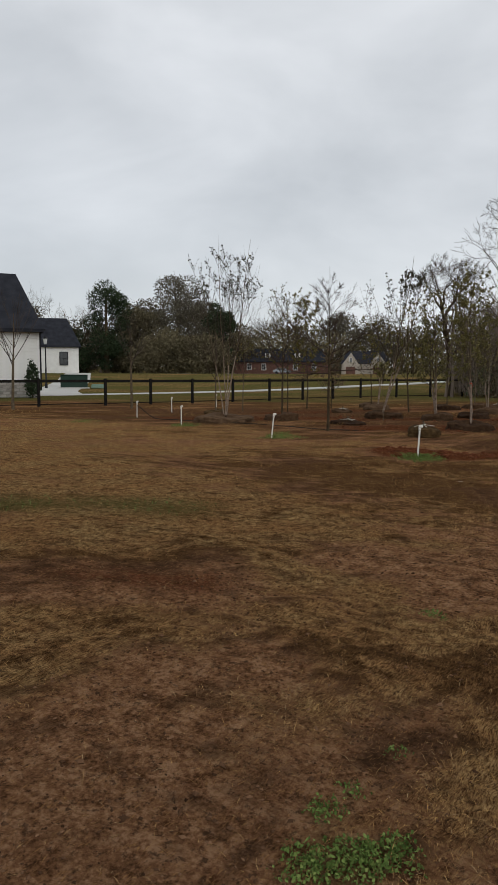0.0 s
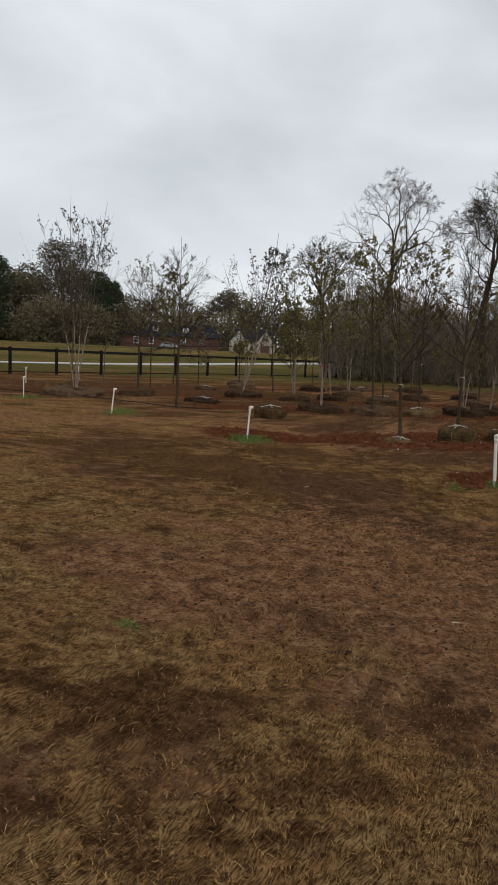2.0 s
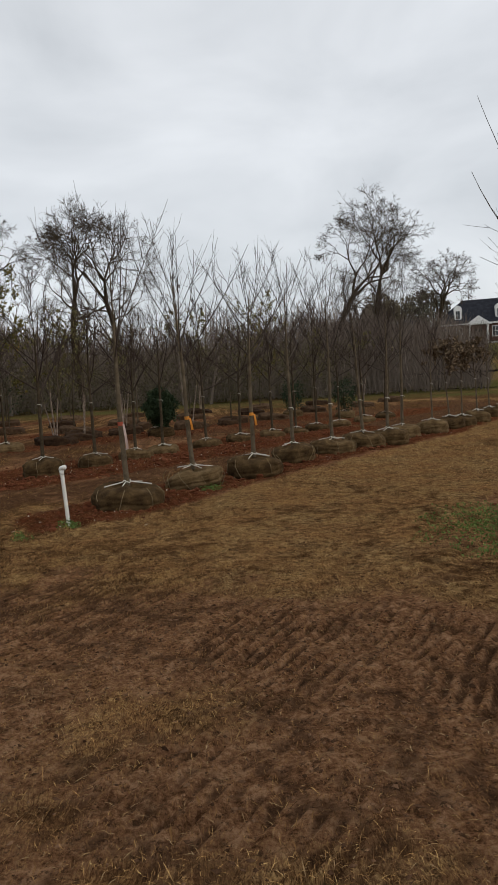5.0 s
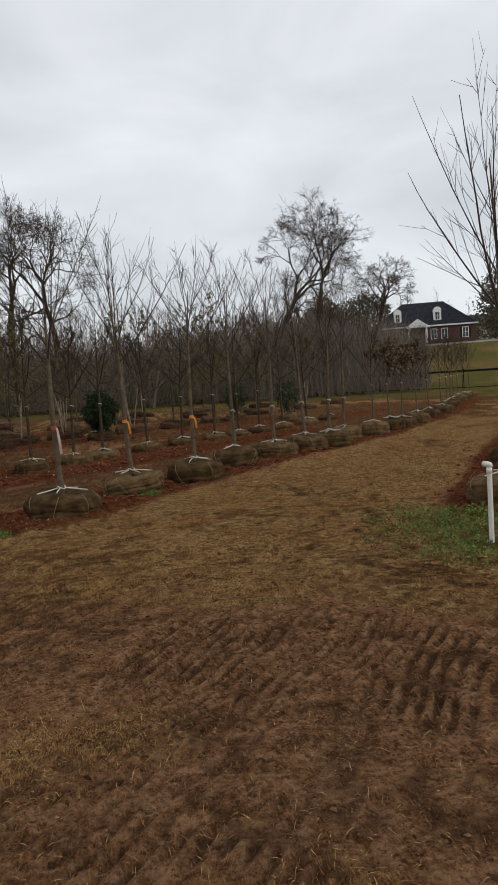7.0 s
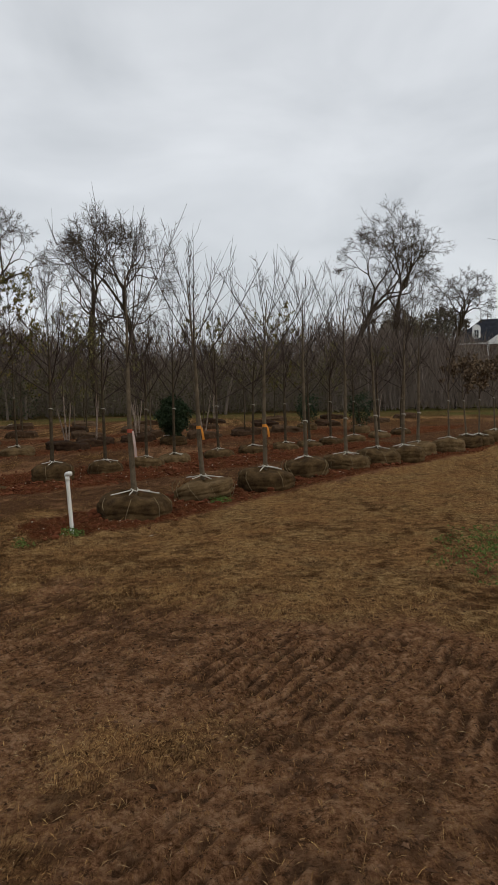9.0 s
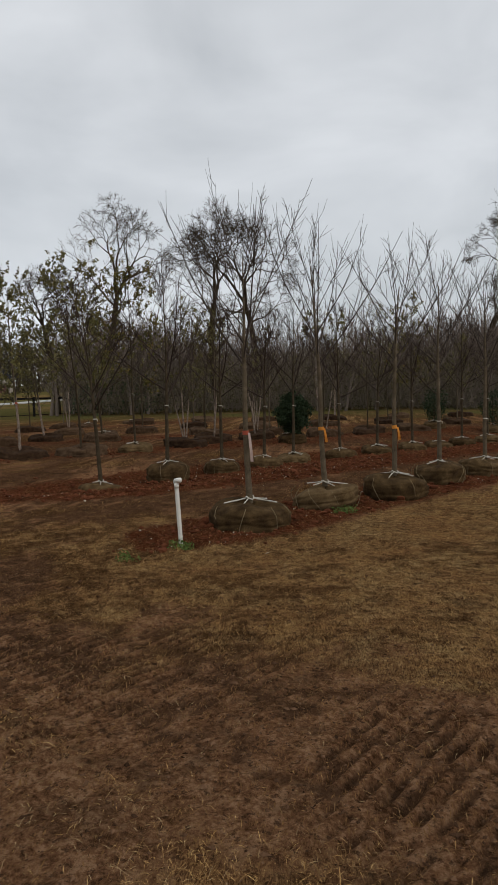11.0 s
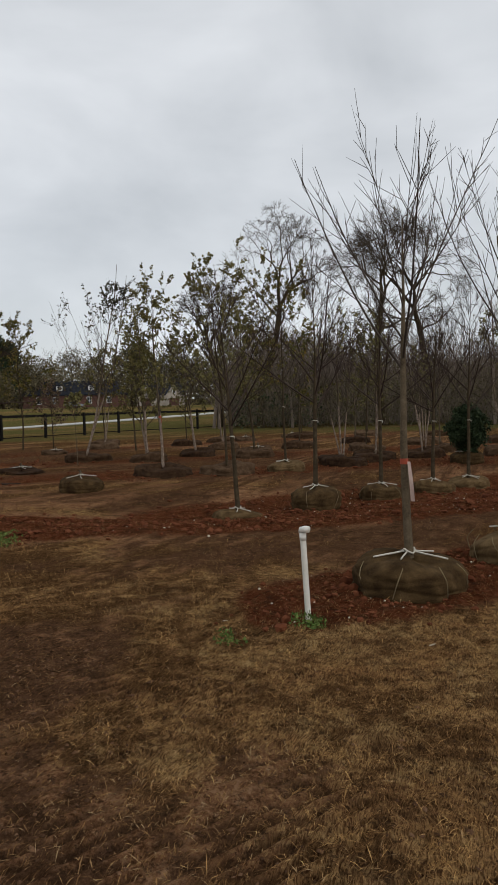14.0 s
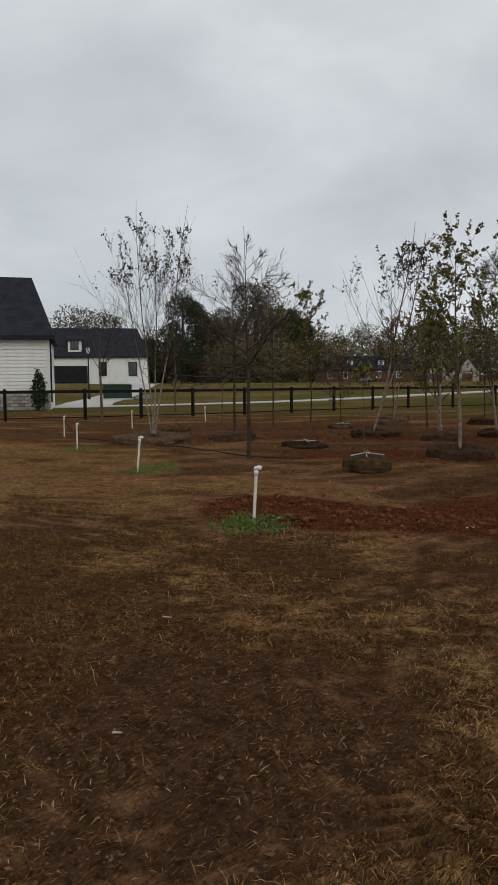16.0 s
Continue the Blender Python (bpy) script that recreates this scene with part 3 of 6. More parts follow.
def crown(rng, trunk, first, n1, n2, n3, reach, spread, up, wander=0.07, twig=0.45, low_spread=None, thin=0.5, n4=0, even=0.75):
    """Limbs, branches and twigs on a trunk: the tubes of each order, and the twigs for leaves."""
    orders = [[], [], [], []]
    total = np.linalg.norm(trunk[0][-1] - trunk[0][0])
    az = rng.uniform(0, 6.28)
    for i in range(n1):
        s = first + (0.93 - first) * (i + rng.uniform(-0.3, 0.3)) / max(n1 - 1, 1)
        s = min(max(s, first), 0.96)
        p, d, r = along(trunk, s)
        az += 2.4 + rng.uniform(-0.4, 0.4)
        sp = spread if low_spread is None else low_spread + (spread - low_spread) * (s - first) / (1 - first)
        sp *= rng.uniform(0.8, 1.2)
        way = np.array([math.cos(az) * math.sin(sp), math.sin(az) * math.sin(sp), math.cos(sp)])
        ln = total * reach * (1.08 - even * (s - first) / (1 - first)) * rng.uniform(0.75, 1.15)
        a = limb(rng, p, way, ln, max(r * thin, 0.006), 6, wander, up)
        orders[0].append(a)
        for _ in range(n2):
            q, e, rr = along(a, rng.uniform(0.2, 0.95))
            b2 = limb(rng, q, side_way(rng, e, rng.uniform(0.4, 0.8)), ln * rng.uniform(0.25, twig), max(rr * 0.6, 0.0035), 4, wander * 1.3, up)
            orders[1].append(b2)
            for _ in range(n3):
                q2, e2, r2 = along(b2, rng.uniform(0.15, 1.0))
                c = limb(rng, q2, side_way(rng, e2, rng.uniform(0.3, 0.8)), ln * rng.uniform(0.12, 0.28), max(r2 * 0.6, 0.0025), 3, wander * 1.5, up)
                orders[2].append(c)
                for _ in range(n4):
                    q3, e3, r3 = along(c, rng.uniform(0.15, 1.0))
                    orders[3].append(limb(rng, q3, side_way(rng, e3, rng.uniform(0.3, 0.9)), ln * rng.uniform(0.06, 0.14), max(r3 * 0.6, 0.0022), 2, wander * 1.5, up))
    return orders


def vase(rng, trunk, clear, n1, n2, n3, spread, band=0.5, thin=0.5, up=0.09, wander=0.025, grow=1.0, peak=0.0):
    """A crown of long straight limbs that rise steeply from a clear trunk."""
    orders = [[], [], [], []]
    top = peak or trunk[0][-1][2]
    az = rng.uniform(0, 6.28)
    for i in range(n1):
        f = (i + rng.uniform(0, 0.6)) / n1
        s = clear + band * (1 - clear) * f
        p, d, r = along(trunk, s)
        az += 2.4 + rng.uniform(-0.5, 0.5)
        sp = spread * (1.15 - 0.6 * f) * rng.uniform(0.7, 1.25)
        way = np.array([math.cos(az) * math.sin(sp), math.sin(az) * math.sin(sp), math.cos(sp)])
        ln = (top - p[2]) * rng.uniform(0.70, 0.98) * grow
        a = limb(rng, p, way, ln, max(r * thin, 0.006), 8, wander, up, 0.78)
        orders[0].append(a)
        for _ in range(n2):
            u = rng.uniform(0.18, 0.85)
            q, e, rr = along(a, u)
            b2 = limb(rng, q, side_way(rng, e, rng.uniform(0.3, 0.65)), ln * rng.uniform(0.25, 0.5) * (1.12 - u), max(rr * 0.55, 0.0042), 4, wander * 1.3, up * 0.9, 0.6)
            orders[1].append(b2)
            for _ in range(n3):
                q2, e2, r2 = along(b2, rng.uniform(0.15, 0.9))
                orders[2].append(limb(rng, q2, side_way(rng, e2, rng.uniform(0.3, 0.7)), ln * rng.uniform(0.08, 0.2), max(r2 * 0.7, 0.0034), 2, wander * 1.5, up, 0.5))
    return orders


def leaf_arrays(rng, points, size, droop=0.3):
    """Pointed four-cornered leaves, folded at the midrib, at the points."""
    n = len(points)
    d = rng.normal(0, 1, (n, 3)) + np.array([0, 0, -droop])
    d /= np.linalg.norm(d, axis=1, keepdims=True)
    w = np.cross(d, rng.normal(0, 1, (n, 3)))
    w /= np.linalg.norm(w, axis=1, keepdims=True)
    nn = np.cross(d, w)
    s = size * rng.uniform(0.6, 1.3, (n, 1))
    p = np.asarray(points)
    V = np.stack([p, p + d * s * 0.5 + w * s * 0.36 + nn * s * 0.1, p + d * s, p + d * s * 0.5 - w * s * 0.36 + nn * s * 0.1], 1).reshape(-1, 3)
    i = np.arange(n)[:, None] * 4
    F = np.concatenate([i + [0, 1, 2], i + [0, 2, 3]])
    return V, F


def leaf_points(rng, twigs, n, start=0.2):
    return [along(twigs[k], s)[0] for k, s in zip(rng.integers(0, len(twigs), n), rng.uniform(start, 1, n))]


def root_ball_mesh(seed, r, h, block=False):
    """A squat wrapped ball of earth with sagging folds; block: a flat-topped lump of soil in loose wrapping."""
    rng = np.random.default_rng(seed)
    nu, nv = (44, 14) if block else (64, 26)
    a = np.linspace(0, 2 * np.pi, nu, endpoint=False)
    v = np.linspace(0, 1, nv)
    ph = rng.uniform(0, 6.28, 8)
    V = []
    for t in v:
        if block:
            prof = 1.06 - 0.10 * t if t < 0.72 else (1 - ((t - 0.70) / 0.31) ** 2.6) ** 0.5 * 0.985
            prof = max(prof, 0.06) if t < 0.99 else 0.03
            lump = 0.16 * (vnoise(a * 1.9 + seed * 3, np.full(nu, t * 1.2), 1.0, seed) - 0.5) + 0.13 * (vnoise(a * 4.5 + seed, np.full(nu, t * 3.0), 1.0, seed + 5) - 0.5)
            fold = 1 + 0.10 * np.sin(2 * a + ph[3]) + 0.05 * np.sin(3 * a + ph[4]) + lump + rng.normal(0, 0.016, nu)
            zz = h * min(t, 0.93) + 0.05 * t * np.sin(a + ph[5]) + 0.035 * t * np.sin(3 * a + ph[6]) + rng.normal(0, 0.009, nu) * t
        else:
            prof = (1 - abs((t - 0.42) / 0.60) ** 4.2) ** 0.5 if t < 0.985 else 0.02
            seam = sum(-0.028 * np.exp(-(((t - c) - 0.05 * np.sin(2 * a + ph[k]) - 0.03 * np.sin(5 * a + ph[k + 1])) / 0.045) ** 2) for k, c in ((0, 0.36), (2, 0.68)))
            fold = 1 + 0.05 * np.sin(2 * a + ph[3]) + 0.022 * np.sin(5 * a + ph[0] + 2 * t) + 0.02 * np.sin(9 * a + ph[1] - 3 * t) + seam
            fold = fold + 0.05 * (vnoise(a * 2.6 + seed, np.full(nu, t * 5.0 + seed), 0.8, seed) - 0.5) - 0.04 * np.abs(np.sin(3.5 * a + ph[2] + 1.2 * np.sin(4 * t + ph[5]))) ** 14 + rng.normal(0, 0.006, nu)
            zz = h * t + 0.02 * np.sin(3 * a + ph[4]) * t + 0.03 * np.sin(a + ph[6]) * t + rng.normal(0, 0.003, nu)
        V.append(np.stack([r * prof * fold * np.cos(a), r * prof * fold * np.sin(a), zz], -1))
    V = np.concatenate(V)
    idx = np.arange(nu * nv).reshape(nv, nu)
    F = np.stack([idx[:-1], np.roll(idx[:-1], -1, 1), np.roll(idx[1:], -1, 1), idx[1:]], -1).reshape(-1, 4)
    V[:, 2] -= 0.03
    return V, F


def lacing(rng, r, h, many, sides, parent):
    """White cord drawn from a knot at the trunk over the ball's shoulder, and thin cord down its sides."""
    turn = rng.uniform(0, 6.28)
    for k in range(many):
        a = turn + k * 6.28 / many + rng.uniform(-0.35, 0.35)
        far, bow = r * rng.uniform(0.42, 0.74), rng.uniform(-0.2, 0.2)
        pts = []
        for t in np.linspace(0, 1, 5):
            rr = 0.045 + (far - 0.045) * t
            pts.append((rr * math.cos(a + bow * t), rr * math.sin(a + bow * t), h + 0.03 * (1 - t) ** 2 + 0.016 - 0.20 * h * (rr / r) ** 3.5))
        part("cord", tube_mesh("cord", [(np.array(pts), np.full(5, 0.0085))], 5, M_TWINE), parent=parent)
    loop = [(0.055 * math.cos(x), 0.055 * math.sin(x), h + 0.05 + 0.02 * math.sin(2 * x)) for x in np.linspace(0, 6.28, 9)]
    part("knot", tube_mesh("knot", [(np.array(loop), np.full(9, 0.009))], 5, M_TWINE), parent=parent)
    for k in range(sides):
        a = turn + (k + 0.5) * 6.28 / sides + rng.uniform(-0.3, 0.3)
        slant = rng.uniform(-0.5, 0.5)
        pts = []
        for t in np.linspace(0, 1, 7):
            rr = r * (1.045 - 0.55 * max(0, t - 0.72) - 0.10 * (1 - t) ** 3)
            pts.append((rr * math.cos(a + slant * t), rr * math.sin(a + slant * t), 0.0 + h * 0.95 * t))
        part("side_cord", tube_mesh("side_cord", [(np.array(pts), np.full(7, 0.0042))], 5, M_CORD), parent=parent)


def nursery_tree(x, y, seed, style, H, ball=(0.5, 0.36), sink=0.0, lean=(0, 0), tape=None, burlap=None, leaves=0, leaf=None, leaf_size=0.08, stems=1,
                 trunk_r=0.035, name="balled_tree", label="", group="balled trees in rows", twine=5, split=False, dense=False, side_cords=0, tilt=(0, 0), trail=0):
    """A young tree with its wrapped root ball, set on the ground."""
    rng = np.random.default_rng(seed)
    root = thing(name, label, "tree", group, m=pose(x, y, gz(x, y) - sink))
    top = ball[1] - 0.05 if ball else -0.05
    bark = {"maple": M_BARK, "twiggy": M_BARK_DARK, "leafy": M_BARK_DARK, "birch": M_BIRCH, "leafy_birch": M_BIRCH, "slim": M_BARK}[style]
    twigmat = {"maple": M_TWIG, "twiggy": M_TWIG_RED, "leafy": M_TWIG, "birch": M_TWIG_RED, "leafy_birch": M_TWIG, "slim": M_TWIG_RED}[style]
    limbs, fine, tips = [], [], []
    for k in range(stems):
        az = rng.uniform(0, 6.28) if stems > 1 else 0
        out = 0.0 if stems == 1 else rng.uniform(0.05, 0.17)
        way = (lean[0] + out * math.cos(az + k * 2.1), lean[1] + out * math.sin(az + k * 2.1), 1)
        start = (0.05 * math.cos(az + k * 2.1) * (stems > 1), 0.05 * math.sin(az + k * 2.1) * (stems > 1), top)
        hh = (H - top) * (1 if k == 0 else rng.uniform(0.75, 1.0))
        tr = limb(rng, start, way, hh, trunk_r * (1 if k == 0 else 0.8), 12, 0.018 if style in ("maple", "twiggy", "slim") else 0.03, 0.02, 0.86)
        if style in ("maple", "twiggy", "slim"):
            sv = np.linspace(0, 1, len(tr[1]))
            first = (1.95 - top) / (H - top)
            tr = (tr[0], tr[1] * (1 - 0.5 * sstep(first, first + 0.3, sv)))
        if style == "maple":
            tr = (tr[0][:10], tr[1][:10])
            o = vase(rng, tr, (2.0 - top) / (tr[0][-1][2] - top), 13, 6, 1, 0.72, 0.85, 0.5, 0.05, 0.028, 1.0, H + 0.12)
        elif style == "twiggy":
            o = vase(rng, tr, (1.75 - top) / (H - top), 20 if ball else 26, 8 if ball else 10, 3 if ball else 4, 0.85 if ball else 1.2, 0.8, 0.55, 0.035, 0.04, 0.95)
        elif style == "leafy":
            o = crown(rng, tr, 0.25, 18, 6, 2, 0.30, 0.6, 0.06, 0.06, 0.5, 0.95, 0.45, 0, 0.4)
        elif style == "slim":
            o = vase(rng, tr, (1.35 - top) / (H - top), 12, 6, 2, 0.75, 0.6, 0.55, 0.04, 0.035)
        elif style == "leafy_birch":
            o = crown(rng, tr, 0.26, 15, 6, 2, 0.28, 0.55, 0.07, 0.06, 0.5, 0.8, 0.45, 0, 0.4)
        else:
            o = vase(rng, tr, 0.24, 12 if dense else 9, 5, 3 if dense else 2, 0.55, 0.8, 0.4, 0.06, 0.035, 0.9)
        limbs.append(tr)
        fine += o[0]
        tips.append(o)
    if bark == M_BIRCH:
        cut = 5
        part("trunk", tube_mesh("trunk", [(p[:cut], r[:cut]) for p, r in limbs], 9, bark), parent=root, label="pale peeling bark")
        part("upper_trunk", tube_mesh("upper_trunk", [(p[cut - 1:], r[cut - 1:]) for p, r in limbs], 7, M_BARK), parent=root)
    else:
        part("trunk", tube_mesh("trunk", limbs, 9, bark), parent=root)
    if split:
        for one in fine:
            part("limb", tube_mesh("limb", [one], 5, twigmat), parent=root)
    else:
        tagged(part("branchwork", tube_mesh("branchwork", fine, 4, twigmat), parent=root), kind="stuff")
    tw = [b2 for o in tips for b2 in o[1]] + [b2 for o in tips for b2 in o[2]]
    tagged(part("twigwork", tube_mesh("twigwork", tw, 3, twigmat), parent=root), kind="stuff")
    if style in ("leafy", "leafy_birch"):
        leaves, leaf_size = int(leaves * 1.7), leaf_size * 0.8
    if leaves:
        hold = tw
        if style == "birch":
            low = np.quantile([t[0][-1][2] for t in tw], 0.35)
            hold = [t for t in tw if t[0][-1][2] > low]
        V, F = leaf_arrays(rng, leaf_points(rng, hold, leaves, 0.55), leaf_size)
        tagged(part("leaves", quick_mesh("leaves", V, F, leaf or M_LEAF_OLIVE), parent=root, label="sparse leaves still hanging"), kind="stuff")
    if ball:
        soily = burlap is M_BURLAP_RED
        V, F = root_ball_mesh(seed, ball[0] * (1.25 if soily else 1), max(ball[1], 0.31) if soily else ball[1], soily)
        V[:, 2] += tilt[0] * V[:, 0] + tilt[1] * V[:, 1]
        V[:, 2] -= 0.1 * (abs(tilt[0]) + abs(tilt[1]))
        rb = part("root_ball", quick_mesh("root_ball", V, F, burlap or M_BURLAP, True), parent=root, label="lump of soil in loose burlap" if soily else "burlap wrapped root ball")
        if twine:
            lacing(rng, ball[0], ball[1] - 0.03, twine, side_cords, rb)
        for k in range(trail):
            p = np.array([ball[0] * 0.3, -0.1 * k, ball[1] - 0.02])
            pts = [p]
            for j in range(9):
                p = p + np.array([0.05 * math.cos(j * 1.7 + k) + 0.045, -0.05 * math.sin(j * 1.9 + k * 2) - 0.02, 0])
                q = math.hypot(p[0], p[1]) / ball[0]
                pts.append(np.array([p[0], p[1], max(ball[1] * (1 - 0.5 * q ** 3) - 0.01, sink + 0.02) if q < 1.05 else sink + 0.03]))
            part("loose_cord", tube_mesh("loose_cord", [(np.array(pts), np.full(10, 0.009))], 5, M_TWINE), parent=rb)
    if tape:
        mat, z = tape
        p, d, r = along(limbs[0], (z - top) / (H - top))
        w = 0.008 if mat is M_TWINE else 0.026
        band = [(np.array([p - d * w * k2 for k2 in (1, 0.4, -0.4, -1)]), np.full(4, r * 1.06 + 0.003))]
        tail = [(np.array([p + (0.01 + r, -0.01, 0), p + (0.025 + r, -0.01, -w * 2.5), p + (0.02 + r, 0, -w * 6)]), np.array([0.007, 0.006, 0.003]))]
        tie = part("tie_tape", tube_mesh("tie_tape", band + tail, 7, mat), parent=root, label="tape tied round the trunk")
        if split and mat is not M_TWINE:
            drop = 0.36 if mat is M_TAPE_RED else 0.20
            t = np.linspace(0, 1, 7)
            mid = np.stack([p[0] + r + 0.012 + 0.05 * t - 0.02 * t ** 2, p[1] - r - 0.01 - 0.012 * np.sin(5 * t), p[2] - drop * t], -1)
            half = np.stack([0.013 + 0.006 * t, 0.009 * np.sin(4 * t), 0 * t], -1)
            V = np.concatenate([mid - half, mid + half, mid - half + (0, 0.003, 0), mid + half + (0, 0.003, 0)])
            k = np.arange(6)
            F = np.concatenate([np.stack([k, k + 7, k + 8, k + 1], -1), np.stack([k + 14, k + 15, k + 22, k + 21], -1)])
            part("ribbon", quick_mesh("ribbon", V, F, M_RIBBON if mat is M_TAPE_RED else mat, True), parent=tie, label="loose ribbon end hanging down")
    return root


MAPLE = "bare young tree with grey trunk in a burlap root ball"
DARK = "bare twiggy dark-trunked young tree in a burlap root ball"
BIRCH = "pale-barked young birch with few leaves in a soil-stained ball"
LEAFY = "young tree with olive leaves in a soil-stained root ball"

# front row
front = [(0.85, 13.3), (1.77, 14.95), (2.85, 15.85), (3.78, 17.5), (4.77, 18.45), (5.65, 19.3), (6.37, 19.83), (7.13, 21.2), (8.23, 22.15), (9.2, 23.5),
         (9.75, 23.95), (10.6, 24.9), (11.8, 26.8), (13.1, 28.7), (14.3, 30.9), (15.4, 33.0), (16.6, 35.2), (17.6, 36.9), (18.7, 38.6), (20.0, 40.6)]
for i, (x, y) in enumerate(front):
    style, H = ("maple", 4.42) if i < 8 else ("slim", 3.5)
    tape = {1: (M_TAPE, 1.42), 2: (M_TAPE, 1.35), 0: (M_TAPE_RED, 1.5)}.get(i, (M_TWINE, 1.35))
    nursery_tree(x, y, 100 + i, style, (2.7 if i in (9, 10, 11) else H) + 0.14 * math.sin(i * 2.3), (0.50 - 0.01 * (i % 4) if i < 8 else 0.42, 0.37 if i % 3 != 1 else 0.34), 0.02,
                 lean=((-0.03, 0.0), (-0.06, 0.02), (0.0, 0.0), (-0.02, 0.0))[i % 4], tape=tape, trunk_r=0.042 if i < 8 else 0.028, label=MAPLE, split=i < 7, side_cords=7 if i < 6 else 0, tilt=(0.20, -0.10) if i == 1 else (0, 0),
                 leaves=900 if i in (9, 10, 11) else 0, leaf=M_DRY, leaf_size=0.09)

# second row, in the lower trench
second = [(-2.75, 18.3), (-1.6, 19.25), (-0.72, 21.1), (0.15, 22.6), (0.84, 23.6), (2.1, 24.6), (3.2, 25.8), (4.35, 27.0), (5.3, 28.0), (6.15, 28.7), (7.3, 30.2), (8.6, 31.6), (9.9, 33.2)]
for i, (x, y) in enumerate(second):
    nursery_tree(x, y, 200 + i, "twiggy", 4.6 + 0.3 * math.sin(i * 1.7), (0.45, 0.33) if i != 1 else (0.48, 0.42), 0.15 if i == 0 else 0.02 if i == 1 else 0.08, trunk_r=0.045,
                 lean=(-0.07, 0.0) if i == 0 else (-0.02 * (i % 3), 0.01), tape=(M_TWINE, 1.6), label=DARK, split=i < 6, side_cords=5 if i in (1, 2) else 0, trail=3 if i == 0 else 0)

# third and further rows
nursery_tree(-6.47, 22.75, 300, "leafy_birch", 4.5, (0.52, 0.28), 0.02, trunk_r=0.04, leaves=2000, leaf_size=0.08, tape=(M_TAPE_RED, 1.5), burlap=M_BURLAP_RED, label=LEAFY, name="leafy_tree", twine=0)
nursery_tree(-11.4, 26.9, 301, "birch", 6.7, (0.55, 0.2), 0.02, lean=(0.30, 0.27), trunk_r=0.042, leaves=1200, leaf_size=0.078, leaf=M_LEAF_DARK, dense=True, stems=2, burlap=M_BURLAP_RED, label=BIRCH, name="birch", twine=0)
nursery_tree(-9.2, 27.1, 302, "leafy_birch", 4.7, (0.5, 0.2), 0.02, trunk_r=0.045, leaves=2400, leaf_size=0.092, stems=3, burlap=M_BURLAP_RED, label=LEAFY, name="leafy_tree", twine=0)
nursery_tree(-5.0, 23.4, 303, "leafy", 5.0, (0.5, 0.16), 0.02, trunk_r=0.035, leaves=2100, leaf_size=0.092, burlap=M_BURLAP_RED, label=LEAFY, name="leafy_tree", twine=0)
nursery_tree(-3.75, 24.4, 304, "leafy", 5.0, (0.52, 0.3), 0.02, trunk_r=0.035, leaves=1700, leaf_size=0.092, leaf=M_LEAF_GOLD, label=LEAFY, name="leafy_tree", tape=(M_TWINE, 1.7))
nursery_tree(-2.68, 26.3, 305, "birch", 4.8, (0.55, 0.2), 0.02, trunk_r=0.03, leaves=420, leaf_size=0.08, stems=3, burlap=M_BURLAP_RED, label=BIRCH, name="birch", twine=0)
nursery_tree(-2.07, 27.8, 306, "birch", 4.8, (0.5, 0.2), 0.02, trunk_r=0.03, leaves=380, leaf_size=0.08, stems=2, burlap=M_BURLAP_RED, label=BIRCH, name="birch", twine=0)
nursery_tree(-0.77, 29.2, 307, "birch", 4.6, (0.5, 0.2), 0.02, trunk_r=0.03, leaves=120, leaf_size=0.08, stems=3, burlap=M_BURLAP_RED, label=BIRCH, name="birch", twine=0)
nursery_tree(-8.5, 29.3, 308, "leafy_birch", 4.6, (0.5, 0.2), 0.02, trunk_r=0.04, leaves=1500, leaf_size=0.092, stems=2, burlap=M_BURLAP_RED, label=LEAFY, name="leafy_tree", twine=0)
nursery_tree(-6.2, 28.8, 309, "leafy", 5.0, (0.55, 0.3), 0.02, trunk_r=0.04, leaves=1500, leaf_size=0.092, burlap=M_BURLAP_RED, label=LEAFY, name="leafy_tree", twine=0)
nursery_tree(-14.0, 23.4, 310, "twiggy", 5.0, (0.55, 0.26), 0.02, trunk_r=0.045, leaves=40, leaf_size=0.08, leaf=M_LEAF_GOLD, burlap=M_BURLAP_RED, label=DARK, twine=0)
nursery_tree(-15.1, 21.2, 311, "birch", 6.9, (0.85, 0.32), 0.02, trunk_r=0.03, leaves=1500, leaf_size=0.065, leaf=M_LEAF_DARK, dense=True, stems=4, burlap=M_BURLAP_RED, label=BIRCH, name="birch", twine=0)
nursery_tree(-18.5, 25.0, 312, "slim", 4.2, (0.5, 0.24), 0.02, trunk_r=0.04, burlap=M_BURLAP, label=DARK, twine=0)
nursery_tree(-9.95, 19.7, 313, "twiggy", 5.0, None, 0.0, trunk_r=0.05, split=True, label="bare twiggy young tree planted in the soil", name="young_tree", group="")
nursery_tree(-17.0, 28.6, 314, "leafy", 5.0, None, 0.0, trunk_r=0.035, leaves=900, leaf_size=0.092, leaf=M_LEAF_GOLD, label="young tree with yellowing leaves", name="young_tree", group="")
nursery_tree(-18.2, 32.4, 315, "leafy", 5.2, None, 0.0, trunk_r=0.04, leaves=1500, leaf_size=0.12, leaf=M_LEAF_GOLD, label="young tree with yellowing leaves", name="young_tree", group="")
nursery_tree(-12.4, 32.0, 316, "leafy", 4.6, None, 0.0, trunk_r=0.04, leaves=700, leaf_size=0.11, leaf=M_LEAF_GOLD, label="young tree with yellowing leaves", name="young_tree", group="")
nursery_tree(-25.1, 26.5, 317, "maple", 5.2, None, 0.0, trunk_r=0.07, label="bare young street tree in dead turf", name="young_tree", group="")
